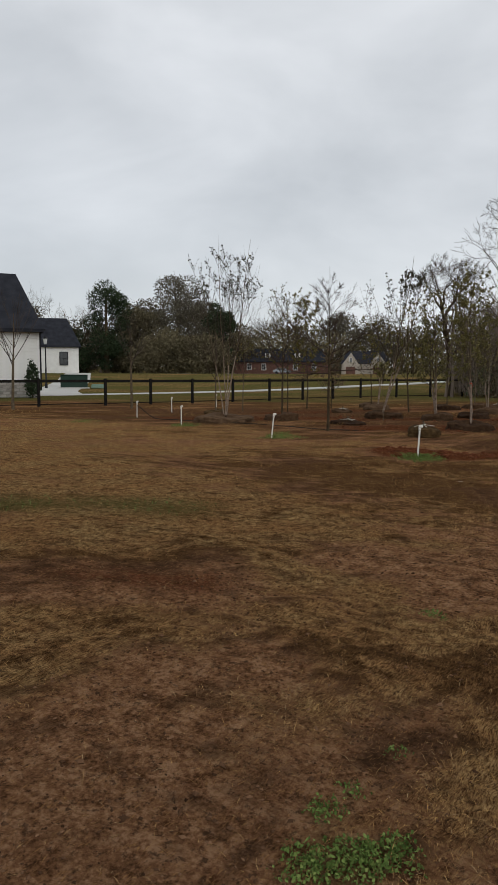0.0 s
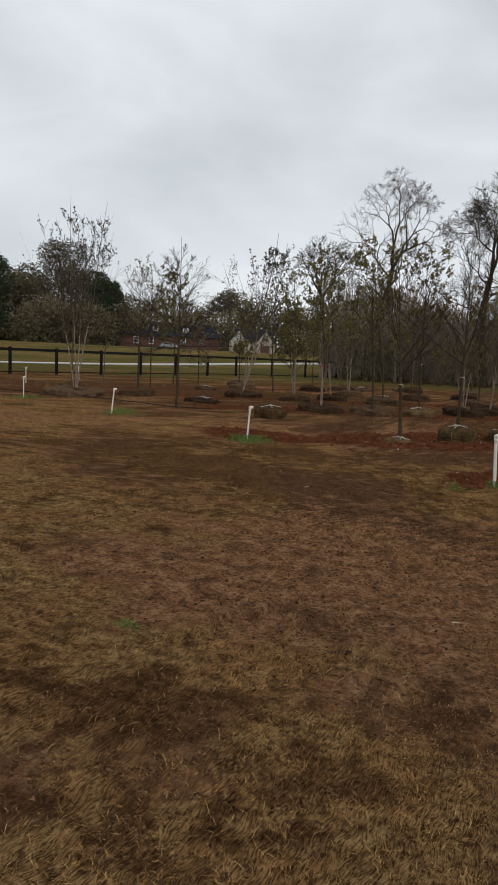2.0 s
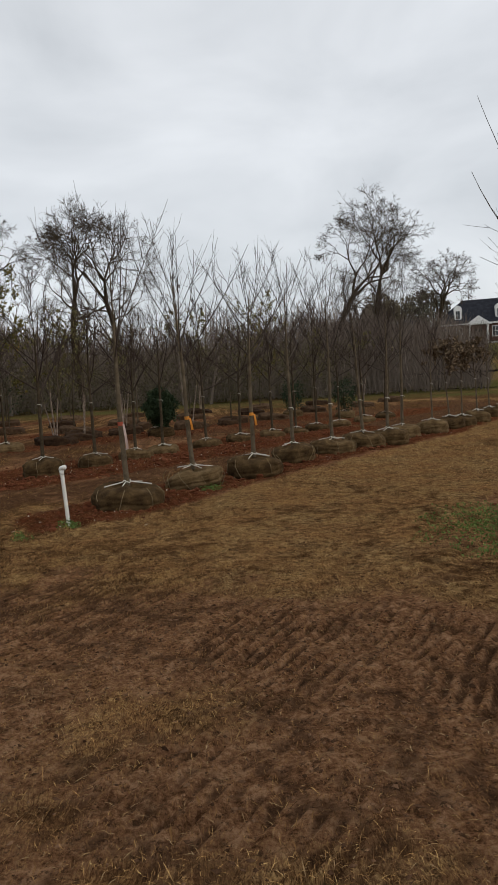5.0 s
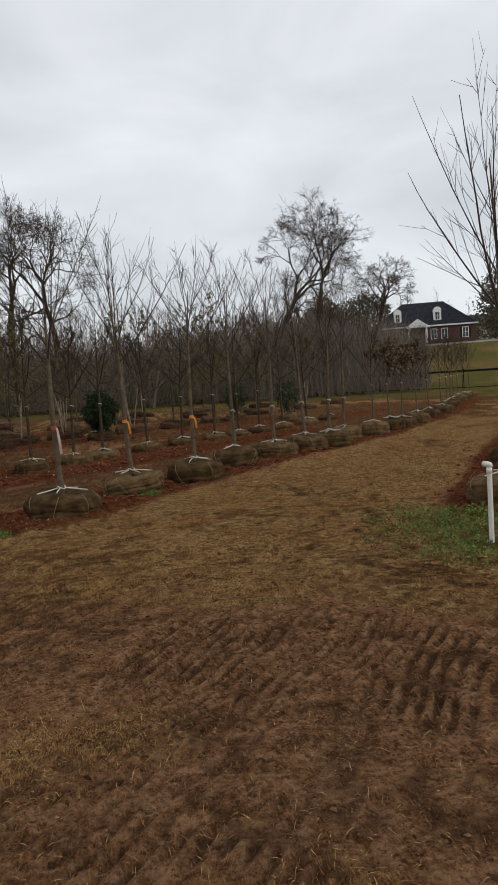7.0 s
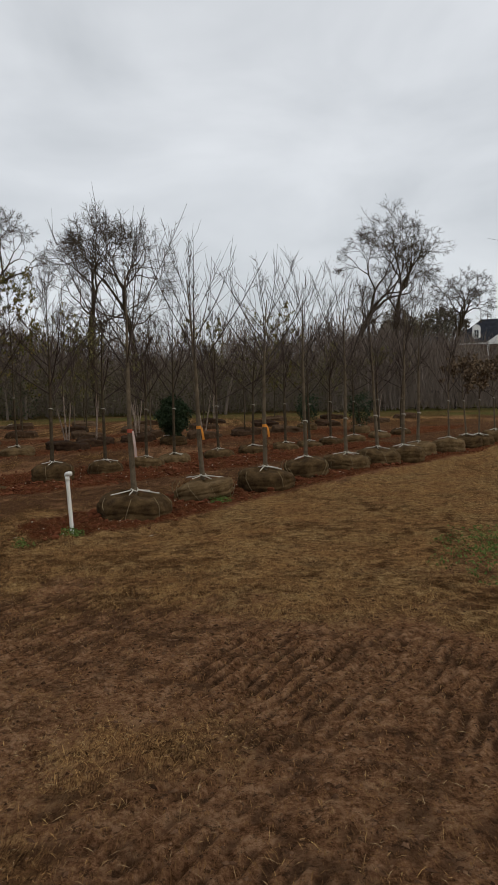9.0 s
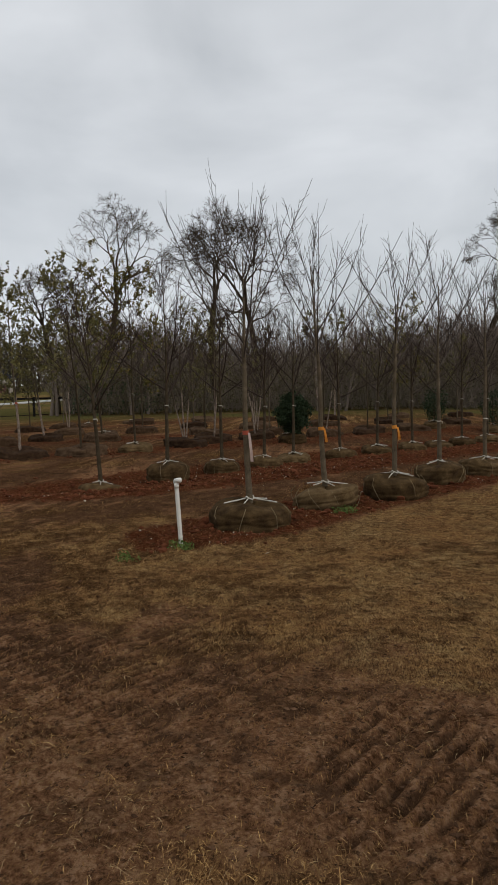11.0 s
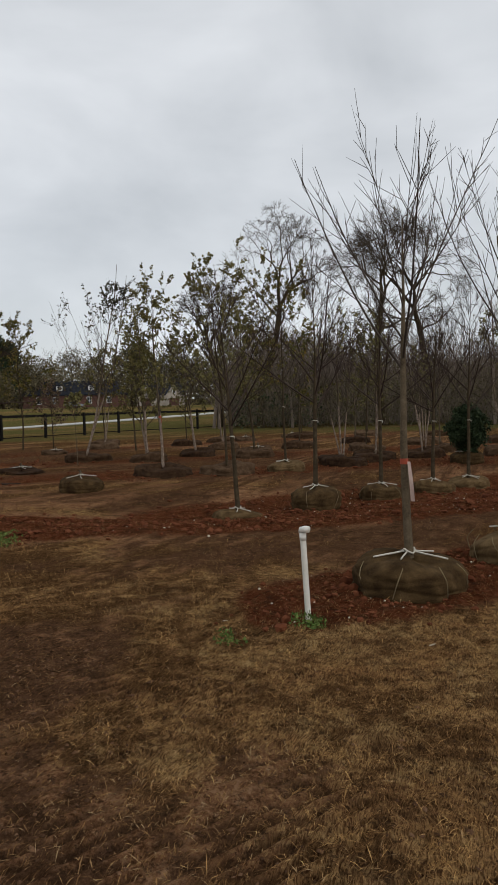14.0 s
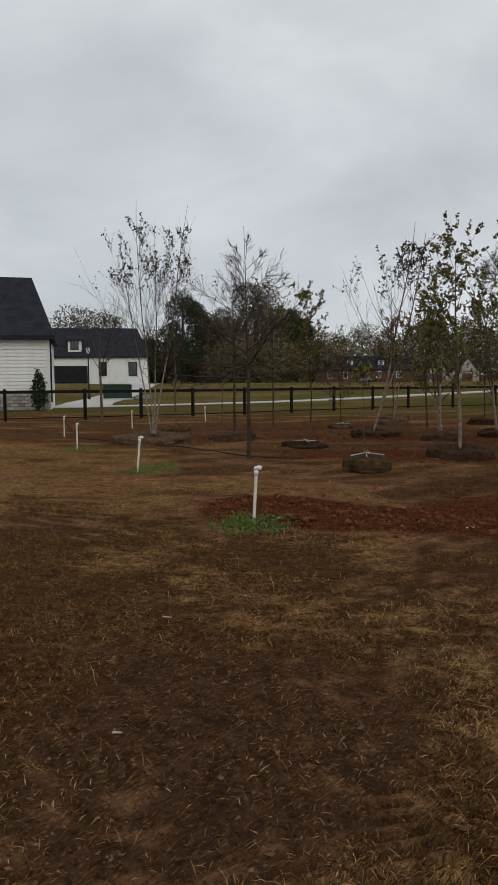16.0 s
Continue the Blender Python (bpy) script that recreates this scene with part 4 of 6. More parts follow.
nursery_tree(-28.6, 21.9, 318, "maple", 6.2, None, 0.0, trunk_r=0.08, label="bare young street tree in dead turf", name="young_tree", group="")
nursery_tree(-17.2, 33.2, 319, "leafy", 2.7, None, 0.0, trunk_r=0.03, leaves=700, leaf_size=0.1, leaf=M_DRY, label="low young tree hung with dry brown leaves", name="young_tree", group="")
nursery_tree(-19.2, 28.0, 320, "slim", 3.6, None, 0.0, trunk_r=0.03, leaves=160, leaf_size=0.09, leaf=M_LEAF_GOLD, label="thin young tree with a few yellow leaves", name="young_tree", group="")
nursery_tree(-10.55, 25.1, 321, "slim", 2.3, None, 0.0, trunk_r=0.015, leaves=260, leaf_size=0.1, leaf=M_LEAF_OLIVE, label="small sapling with drooping green leaves", name="young_tree", group="")
# tree rows further off
far_rows = [(-14.5, 33.0), (-11.8, 35.5), (-16.0, 35.5), (-11.2, 38.0), (-9.0, 33.0), (-6.0, 33.5), (-3.0, 31.5), (-0.5, 31.5), (1.6, 30.2), (3.2, 31.5), (5.0, 33.0), (-4.5, 37.0), (-1.5, 36.0),
            (1.5, 37.0), (4.5, 38.5), (7.5, 37.5), (10.5, 40.0), (-8.2, 41.5), (-5.2, 43.5), (-1.8, 43.0), (2.0, 43.5), (5.5, 44.5), (9.0, 45.5), (13.0, 44.0)]
for i, (x, y) in enumerate(far_rows):
    st = ("birch", "twiggy", "leafy", "slim")[i % 4]
    nursery_tree(x, y, 400 + i, st, 4.6 + 0.5 * math.sin(i * 1.9), (0.5, 0.2), 0.02, trunk_r=0.03, leaves=(500, 60, 1000, 40)[i % 4], leaf_size=0.092, stems=(2, 1, 1, 1)[i % 4],
                 leaf=M_LEAF_GOLD if i % 8 == 2 else M_LEAF_OLIVE, burlap=M_BURLAP_RED, label=(BIRCH, DARK, LEAFY, DARK)[i % 4], twine=0)
# the near tree of the row across the lane
nursery_tree(6.45, 11.65, 500, "maple", 5.45, (0.5, 0.37), 0.02, trunk_r=0.05, label=MAPLE, side_cords=6, split=True, tape=(M_TWINE, 1.4))
nursery_tree(8.3, 14.6, 501, "maple", 4.6, (0.5, 0.36), 0.02, trunk_r=0.042, label=MAPLE, tape=(M_TWINE, 1.4))


def empty_ball(x, y, seed, r, h, mat):
    """A wrapped ball lying by itself, its tree gone or cut short."""
    V, F = root_ball_mesh(seed, r, h, mat is M_BURLAP_RED)
    ob = thing("root_ball", "spare burlap root ball lying on bare soil", "root ball", "spare root balls", m=pose(x, y, gz(x, y) - 0.02, 0, 0, seed * 40))
    part("burlap", quick_mesh("burlap", V, F, mat, True), parent=ob)
    rng = np.random.default_rng(seed)
    stub = [(np.array([(0, 0, h - 0.06), (0.01, 0.01, h + 0.05), (0.03, 0, h + 0.12)]), np.array([0.03, 0.028, 0.025]))]
    part("cut_stem", tube_mesh("cut_stem", stub, 7, M_BARK), parent=ob)
    lacing(rng, r, h - 0.03, 4, 0, ob)


for i, (x, y, r, h) in enumerate([(-6.8, 19.6, 0.48, 0.34), (-10.9, 22.9, 0.6, 0.2), (-14.9, 30.1, 0.5, 0.2), (-10.3, 39.0, 0.5, 0.25), (-8.8, 41.9, 0.5, 0.25), (-6.6, 30.3, 0.5, 0.28), (7.6, 13.1, 0.5, 0.36)]):
    empty_ball(x, y, 600 + i, r, h, M_BURLAP if i in (0, 6) else M_BURLAP_RED)


def evergreen(x, y, seed, r, h, clear, name="evergreen_shrub", label="small dark evergreen in a burlap root ball", ball=True, n=2600, leaf=0.07, taper=0.0):
    """A dense dark crown of short needled sprays on a stem."""
    rng = np.random.default_rng(seed)
    ob = thing(name, label, "shrub", m=pose(x, y, gz(x, y) - 0.02))
    stem = limb(rng, (0, 0, 0.2 if ball else -0.05), (0, 0, 1), clear + h * 0.8, 0.03 + 0.01 * h, 6, 0.02, 0.05)
    part("trunk", tube_mesh("trunk", [stem], 7, M_BARK_DARK), parent=ob)
    u = rng.normal(0, 1, (n, 3))
    u /= np.linalg.norm(u, axis=1, keepdims=True)
    rad = rng.uniform(0.35, 1.0, n) ** 0.5
    bump = 1 + 0.24 * np.sin(u[:, 0] * 5 + seed) * np.sin(u[:, 1] * 4 + 1) + 0.14 * np.sin(u[:, 2] * 7 + u[:, 0] * 6) + 0.12 * np.sin(u[:, 1] * 11 + u[:, 2] * 9)
    zz = u[:, 2] * rad * bump
    shrink = 1 - taper * (zz + 1) / 2
    pts = np.stack([u[:, 0] * rad * bump * r * shrink, u[:, 1] * rad * bump * r * shrink, clear + h / 2 + zz * h / 2], -1)
    V, F = leaf_arrays(rng, pts, leaf)
    part("foliage", quick_mesh("foliage", V, F, M_EVERGREEN), parent=ob)
    if ball:
        V, F = root_ball_mesh(seed, 0.45, 0.33)
        rb = part("root_ball", quick_mesh("root_ball", V, F, M_BURLAP, True), parent=ob)
        lacing(rng, 0.45, 0.3, 5, 0, rb)
    return ob


evergreen(0.6, 27.3, 700, 0.56, 1.25, 0.32, n=9000, leaf=0.075, taper=0.2)
evergreen(6.0, 34.0, 701, 0.5, 1.3, 0.3, n=1600)
evergreen(8.2, 33.5, 702, 0.55, 1.4, 0.3, n=1600)


# ---- white irrigation stand pipes ----
def stand_pipe(x, y, h, lean, turn):
    ob = thing("stand_pipe", "white plastic irrigation stand pipe with an elbow on top", "pipe", "irrigation stand pipes", m=pose(x, y, gz(x, y) - 0.03, lean[0], lean[1], turn))
    pipe = [(np.array([(0, 0, 0), (0, 0, h * 0.5), (0, 0, h)]), np.full(3, 0.0235 if h > 0.7 else 0.0185))]
    part("pipe", tube_mesh("pipe", pipe, 14, M_PVC), parent=ob)
    el = [(np.array([(0, 0, h - 0.06), (0, 0, h - 0.005)]), np.full(2, 0.027)), (np.array([(-0.012, 0, h), (-0.004, 0, h + 0.022), (0.025, 0, h + 0.028), (0.062, 0, h + 0.028)]), np.array([0.0265, 0.027, 0.027, 0.027]))]
    bm = bmesh.new()
    me = tube_mesh("elbow", el, 14, M_PVC)
    bm.from_mesh(me)
    bmesh.ops.holes_fill(bm, edges=[e for e in bm.edges if e.is_boundary])
    part("elbow", bm, M_PVC, ob)


PIPES = [(0.66, (-1, 3), 20), (0.66, (2, 5), 60), (0.66, (0, 0), 0), (0.66, (0, 1), 0), (0.66, (0, -1), 0), (0.66, (0, -4), 0), (0.74, (1, -3), -30), (0.74, (0, 0.5), 120)]
for (x, y), (h, lean, turn) in zip(POSTS, PIPES):
    stand_pipe(x, y, h, lean, turn)

hose = [(-19.4, 21.0), (-18.2, 20.8), (-16.0, 20.6), (-13.0, 20.6), (-10.4, 20.1), (-8.6, 20.6)]
hp = []
for a, b2 in zip(hose[:-1], hose[1:]):
    for t in np.linspace(0, 1, 5)[:-1]:
        x, y = a[0] + (b2[0] - a[0]) * t, a[1] + (b2[1] - a[1]) * t
        hp.append((x, y, gz(x, y) + 0.012))
hp[0] = (-19.4, 21.0, gz(-19.4, 21.0) + 0.5)
hp[1] = (hp[1][0], hp[1][1], hp[1][2] + 0.38)
hp[2] = (hp[2][0], hp[2][1], hp[2][2] + 0.22)
hp[3] = (hp[3][0], hp[3][1], hp[3][2] + 0.08)
tagged(new("drip_hose", tube_mesh("drip_hose", [(np.array(hp), np.full(len(hp), 0.016))], 7, M_HOSE)), "black drip hose trailing over the soil between pipes", "hose")


# ---- fence along the back ----
FENCE = [(-34.5, 14.5), (-28.6, 28.0), (-26.9, 33.5), (-23.8, 50.0), (-16.0, 66.0), (8.0, 68.0), (26.0, 54.0), (40.0, 48.0)]


def fence_run(a, b2, step=3.4):
    ln = math.hypot(b2[0] - a[0], b2[1] - a[1])
    n = max(2, round(ln / step))
    ob = thing("board_fence", "black-stained board fence with square posts", "fence", "board fences", m=pose(a[0], a[1], 0))
    ps = [(a[0] + (b2[0] - a[0]) * i / n, a[1] + (b2[1] - a[1]) * i / n) for i in range(n + 1)]
    turn = math.degrees(math.atan2(b2[1] - a[1], b2[0] - a[0]))
    bm = box_bm(0.14, 0.14, 1.6, (0, 0, 0.7), 0.012)
    post_me = bpy.data.meshes.new("post")
    bm.to_mesh(post_me)
    bm.free()
    post_me.materials.append(M_FENCE)
    for i, (x, y) in enumerate(ps[:-1]):
        p = part("post", post_me, parent=ob)
        p.matrix_basis = pose(x - a[0], y - a[1], gz(x, y), 0, 0, turn)
        x2, y2 = ps[i + 1]
        for z, hgt_ in ((1.36, 0.15), (0.12, 0.05)):
            z1, z2 = gz(x, y) + z, gz(x2, y2) + z
            d = np.array([x2 - x, y2 - y, z2 - z1])
            rail = part("rail", box_bm(np.linalg.norm(d) - 0.01, 0.035, hgt_, (np.linalg.norm(d) / 2, 0.09, 0), 0.006), M_FENCE, ob)
            rail.matrix_basis = pose(x - a[0], y - a[1], z1, 0, -math.degrees(math.atan2(d[2], math.hypot(d[0], d[1]))), turn)


for a, b2 in zip(FENCE[:-1], FENCE[1:]):
    fence_run(a, b2)


# ---- pale drive beyond the fence ----
def strip(name, pts, width, mat, label, category, lift=0.03):
    V, F = [], []
    P = []
    for a, b2 in zip(pts[:-1], pts[1:]):
        for t in np.linspace(0, 1, 12)[:-1]:
            P.append((a[0] + (b2[0] - a[0]) * t, a[1] + (b2[1] - a[1]) * t))
    P.append(pts[-1])
    P = np.array(P)
    T = np.gradient(P, axis=0)
    T /= np.linalg.norm(T, axis=1, keepdims=True)
    N = np.stack([-T[:, 1], T[:, 0]], -1) * width / 2
    L, R = P + N, P - N
    zl, zr = height(L[:, 0], L[:, 1]), height(R[:, 0], R[:, 1])
    n = len(P)
    z = np.maximum(zl, zr) + lift
    V = np.concatenate([np.c_[L, z], np.c_[R, z], np.c_[L, z - 0.4], np.c_[R, z - 0.4]])
    i = np.arange(n - 1)
    F = np.concatenate([np.stack([i, i + n, i + n + 1, i + 1], -1), np.stack([i + n, i + 3 * n, i + 3 * n + 1, i + n + 1], -1), np.stack([i + 2 * n, i, i + 1, i + 2 * n + 1], -1)])
    return tagged(new(name, quick_mesh(name, V, F, mat)), label, category, "", "structure")


strip("road", [(-51, 15), (-47, 38), (-43.5, 55), (-39, 80), (-30, 110)], 3.0, M_CONCRETE, "pale concrete drive across mown grass", "road")
strip("driveway", [(-46.5, 39.5), (-56, 47), (-75, 66), (-110, 98)], 4.5, M_CONCRETE, "pale concrete driveway up to a white house", "driveway", 0.02)


# ---- houses ----
def window(parent, w, h, at, mat_frame=M_TRIM, grid=True, name="window"):
    """A framed window proud of the wall that faces -y."""
    wnd = part(name, box_bm(w, 0.06, h, (at[0], at[1] - 0.03, at[2]), 0.01), M_GLASS, parent)
    bm = bmesh.new()
    for sx in (-1, 1):
        box_bm(0.12, 0.12, h + 0.24, (at[0] + sx * (w / 2 + 0.06), at[1] - 0.04, at[2]), bm=bm)
    for sz in (-1, 1):
        box_bm(w, 0.12, 0.12, (at[0], at[1] - 0.042, at[2] + sz * (h / 2 + 0.06)), bm=bm)
    if grid:
        box_bm(0.05, 0.08, h, (at[0], at[1] - 0.035, at[2]), bm=bm)
        box_bm(w, 0.082, 0.05, (at[0], at[1] - 0.036, at[2]), bm=bm)
    part("window_frame", bm, mat_frame, wnd)
    return wnd


def roof_bm(w, d, eave, rise, hip, over=0.4, at=(0, 0)):
    """A closed hip or gable roof; the ridge runs along x."""
    bm = bmesh.new()
    x, y = w / 2 + over, d / 2 + over
    lo = [bm.verts.new((at[0] + sx * x, at[1] + sy * y, eave)) for sx, sy in ((-1, -1), (1, -1), (1, 1), (-1, 1))]
    li = [bm.verts.new((v.co.x, v.co.y, eave - 0.25)) for v in lo]
    r = [bm.verts.new((at[0] + sx * (x - hip), at[1], eave + rise)) for sx in (-1, 1)]
    for f in ((lo[0], lo[1], r[1], r[0]), (lo[2], lo[3], r[0], r[1]), (lo[1], lo[2], r[1]), (lo[3], lo[0], r[0]), li[::-1]):
        bm.faces.new(f)
    for i in range(4):
        bm.faces.new((li[i], li[(i + 1) % 4], lo[(i + 1) % 4], lo[i]))
    bmesh.ops.recalc_face_normals(bm, faces=bm.faces[:])
    return bm


def siding(parent, x0, x1, y, z0, z1, mat, step=0.2):
    """Lapped boards on a wall that faces -y, each a piece of its own."""
    n = int((z1 - z0) / step)
    bm = bmesh.new()
    v = [bm.verts.new(c) for c in ((x0, y, 0), (x1, y, 0), (x1, y - 0.045, 0), (x0, y - 0.045, 0), (x0, y, step - 0.01), (x1, y, step - 0.01), (x1, y - 0.012, step - 0.01), (x0, y - 0.012, step - 0.01))]
    for f in ((0, 1, 2, 3), (7, 6, 5, 4), (3, 2, 6, 7), (1, 0, 4, 5), (0, 3, 7, 4), (2, 1, 5, 6)):
        bm.faces.new([v[i] for i in f])
    me = bpy.data.meshes.new("board")
    bm.to_mesh(me)
    bm.free()
    me.materials.append(mat)
    for i in range(n):
        b2 = part("board", me, parent=parent)
        b2.location = (0, 0, z0 + i * step)


# white house by the fence: its long wall faces the field
hb = gz(-45, 32)
hm = Matrix.Translation((-42.55, 34.6, hb)) @ Matrix.Rotation(math.atan2(0.83, 0.55), 4, "Z")
white_house = thing("house", "white board-sided house with a steep dark roof and stone base", "house", "", "", hm)
W, D = 16.0, 9.0
hw = part("wall", box_bm(W, D, 4.9, (-W / 2, D / 2, 2.45)), M_SIDING, white_house)
siding(hw, -W, -0.06, -0.002, 1.25, 4.85, M_SIDING, 0.24)
part("corner_board", box_bm(0.16, 0.10, 3.7, (-0.02, -0.03, 3.05), 0.01), M_TRIM, white_house)
part("downpipe", box_bm(0.11, 0.11, 4.3, (0.10, -0.12, 2.7), 0.02), M_DARKTRIM, white_house, "black downpipe")
part("gutter", box_bm(W + 0.5, 0.16, 0.16, (-W / 2 + 0.2, -0.42, 4.98), 0.02), M_DARKTRIM, white_house, "black gutter")
base = part("stone_base", box_bm(W, 0.14, 1.25, (-W / 2, -0.08, 0.6)), M_STONE, white_house, "pale stone base")
rng = np.random.default_rng(5)
bm = box_bm(0.42, 0.10, 0.19, (0, 0, 0), 0.02)
stone_me = bpy.data.meshes.new("stone")
bm.to_mesh(stone_me)
bm.free()
stone_me.materials.append(M_STONE)
for row in range(5):
    for k in range(14):
        s = part("stone", stone_me, parent=base)
        s.matrix_basis = pose(-0.3 - k * 0.46 - 0.22 * (row % 2), -0.17 + rng.uniform(-0.02, 0.01), 0.14 + row * 0.225)
part("roof", roof_bm(W, D, 5.05, 4.5, 1.6, 0.35, (-W / 2, D / 2 - 0.2)), M_ROOF, white_house, "steep dark shingle roof")
evergreen(-41.5, 33.1, 720, 0.62, 2.6, 0.05, "arborvitae", "narrow dark green arborvitae beside a white house", False, 1800, 0.14, 0.45)
evergreen(-43.6, 30.3, 721, 0.75, 1.3, 0.15, "round_shrub", "clipped round dark shrub beside a white house", False, 1500, 0.12)

# second white house with a garage
m2 = Matrix.Translation((-110.7, 84.9, gz(-110.7, 84.9))) @ Matrix.Rotation(radians(51), 4, "Z") @ Matrix.Scale(1.2, 4)
h2 = thing("house", "white house with dark roof, dormer and black garage door", "house", "", "", m2)
part("wall", box_bm(17, 9, 4.3, (0, 4.5, 2.15)), M_SIDING, h2)
part("roof", roof_bm(17, 9, 4.3, 4.6, 2.0, 0.4, (0, 4.5)), M_ROOF, h2, "dark shingle roof")
gd = part("garage_door", box_bm(5.4, 0.1, 2.7, (-3.4, -0.06, 1.45), 0.02), M_DARKTRIM, h2, "black garage door")
for k in range(3):
    part("panel", box_bm(5.2, 0.05, 0.5, (-3.4, -0.13, 0.5 + 0.62 * k), 0.02), M_DARKTRIM, gd)
dm = part("dormer", box_bm(2.0, 2.4, 1.9, (-2.6, 1.4, 5.9)), M_SIDING, h2, "white dormer")
part("dormer_roof", roof_bm(2.0, 2.4, 6.85, 0.6, 0.2, 0.25, (-2.6, 1.4)), M_ROOF, dm)
window(h2, 1.0, 1.2, (-2.6, 0.19, 6.0), M_DARKTRIM)
window(h2, 1.0, 1.9, (1.6, 0, 2.3), M_DARKTRIM)
window(h2, 1.1, 1.9, (6.2, 0, 2.3), M_DARKTRIM)
part("downpipe", box_bm(0.14, 0.12, 4.2, (-6.8, -0.08, 2.1)), M_DARKTRIM, h2, "black downpipe")

# far brick house with a car in its drive
m3 = Matrix.Translation((-103, 163, gz(-103, 163))) @ Matrix.Rotation(radians(30), 4, "Z")
h3 = thing("house", "low red brick house with dark roof far off", "house", "", "", m3)
part("wall", box_bm(26, 9, 3.4, (0, 4.5, 1.7)), M_BRICK, h3)
part("roof", roof_bm(26, 9, 3.4, 3.6, 3.0, 0.4, (0, 4.5)), M_ROOF, h3, "dark shingle roof")
for k, x in enumerate((-9, -5, 3.5, 8.5)):
    window(h3, 1.0, 1.5, (x, 0, 1.9))
for x in (-4, 4):
    d3 = part("dormer", box_bm(1.5, 2.2, 1.6, (x, 2.2, 5.1)), M_TRIM, h3, "white dormer")
    part("dormer_roof", roof_bm(1.5, 2.2, 5.9, 0.7, 0.1, 0.15, (x, 2.2)), M_ROOF, d3)
    window(h3, 0.8, 1.0, (x, 1.09, 5.1))
strip("car_park", [(-118, 140), (-92, 152), (-66, 158)], 9.0, M_CONCRETE, "pale concrete forecourt before brick houses", "driveway", 0.04)

# far gabled stone house
m4 = Matrix.Translation((-79, 164, gz(-79, 164))) @ Matrix.Rotation(radians(25), 4, "Z") @ Matrix.Scale(0.78, 4)
h4 = thing("house", "pale stone house with twin gables far off", "house", "", "", m4)
part("wall", box_bm(15, 8, 3.6, (0, 4, 1.8)), M_TANBRICK, h4)
part("roof", roof_bm(15, 8, 3.6, 4.0, 2.0, 0.3, (0, 4)), M_ROOF, h4, "dark shingle roof")
for x in (-4.5, 4.2):
    g = bmesh.new()
    pts = [(-2.6, 0), (2.6, 0), (2.6, 3.4), (0, 6.9), (-2.6, 3.4)]
    fr = [g.verts.new((x + a, -0.8, b2)) for a, b2 in pts]
    bk = [g.verts.new((x + a, 3.0, b2)) for a, b2 in pts]
    g.faces.new(fr)
    g.faces.new(bk[::-1])
    for i in range(5):
        g.faces.new((fr[i], bk[i], bk[(i + 1) % 5], fr[(i + 1) % 5]))
    bmesh.ops.recalc_face_normals(g, faces=g.faces[:])
    gab = part("gable", g, M_TANBRICK, h4, "pale stone gable")
    part("garage_door", box_bm(3.0, 0.1, 2.4, (x, -0.84, 1.25), 0.02), M_BRICK, gab, "brown garage door")
    window(h4, 0.7, 1.3, (x, -0.8, 4.6), M_TRIM)

# brick house on the rise
m5 = Matrix.Translation((49.5, 121, gz(49.5, 120))) @ Matrix.Rotation(radians(-20), 4, "Z") @ Matrix.Scale(0.88, 4)
h5 = thing("house", "red brick house with dark hip roof and white dormers", "house", "", "", m5)
part("wall", box_bm(19.2, 10, 3.7, (1.6, 5, 1.85)), M_BRICK, h5)
part("roof", roof_bm(19.2, 10, 3.7, 4.9, 6.0, 0.45, (1.6, 5)), M_ROOF, h5, "dark shingle hip roof")
part("side_wing", box_bm(9, 7, 3.0, (-12.5, 6, 1.5)), M_BRICK, h5)
part("wing_roof", roof_bm(9, 7, 3.0, 2.6, 3.0, 0.4, (-12.5, 6)), M_ROOF, h5)
part("eave_trim", box_bm(20.1, 0.1, 0.28, (1.6, -0.47, 3.6)), M_TRIM, h5)
for x in (-3.4, 4.2):
    d5 = part("dormer", box_bm(1.5, 2.6, 2.0, (x, 2.0, 5.5)), M_TRIM, h5, "white arched dormer")
    arch = bmesh.new()
    bmesh.ops.create_cone(arch, cap_ends=True, segments=20, radius1=0.78, radius2=0.78, depth=2.7, matrix=Matrix.Translation((x, 2.0, 6.5)) @ Matrix.Rotation(radians(90), 4, "X"))
    part("arched_top", arch, M_TRIM, d5)
    window(h5, 0.75, 1.5, (x, 0.68, 5.5), M_TRIM)
porch = part("porch", box_bm(4.2, 2.0, 0.35, (0.3, -1.0, 0.17)), M_BRICK, h5, "porch with white columns and gable")
for x in (-1.3, 1.9):
    part("column", tube_mesh("column", [(np.array([(x, -1.8, 0.3), (x, -1.8, 1.8), (x, -1.8, 3.35)]), np.array([0.24, 0.22, 0.2]))], 12, M_TRIM), parent=porch)
g = bmesh.new()
tri = [(-2.4, 3.35), (2.4, 3.35), (0, 5.0)]
fr = [g.verts.new((0.3 + a, -2.1, b2)) for a, b2 in tri]
bk = [g.verts.new((0.3 + a, 1.2, b2)) for a, b2 in tri]
g.faces.new(fr)
g.faces.new(bk[::-1])
for i in range(3):
    g.faces.new((fr[i], bk[i], bk[(i + 1) % 3], fr[(i + 1) % 3]))
bmesh.ops.recalc_face_normals(g, faces=g.faces[:])
part("pediment", g, M_TRIM, porch)
part("front_door", box_bm(1.3, 0.1, 2.3, (0.3, -0.06, 1.45), 0.02), M_DARKTRIM, h5)
for x in (-5.6, -3.2, 3.4, 5.4, 9.3):
    window(h5, 1.0, 1.8, (x, 0, 2.0), M_TRIM)
for x in (8.55, 10.05):
    part("shutter", box_bm(0.45, 0.06, 1.9, (x, -0.05, 2.0)), M_DARKTRIM, h5, "black shutter")
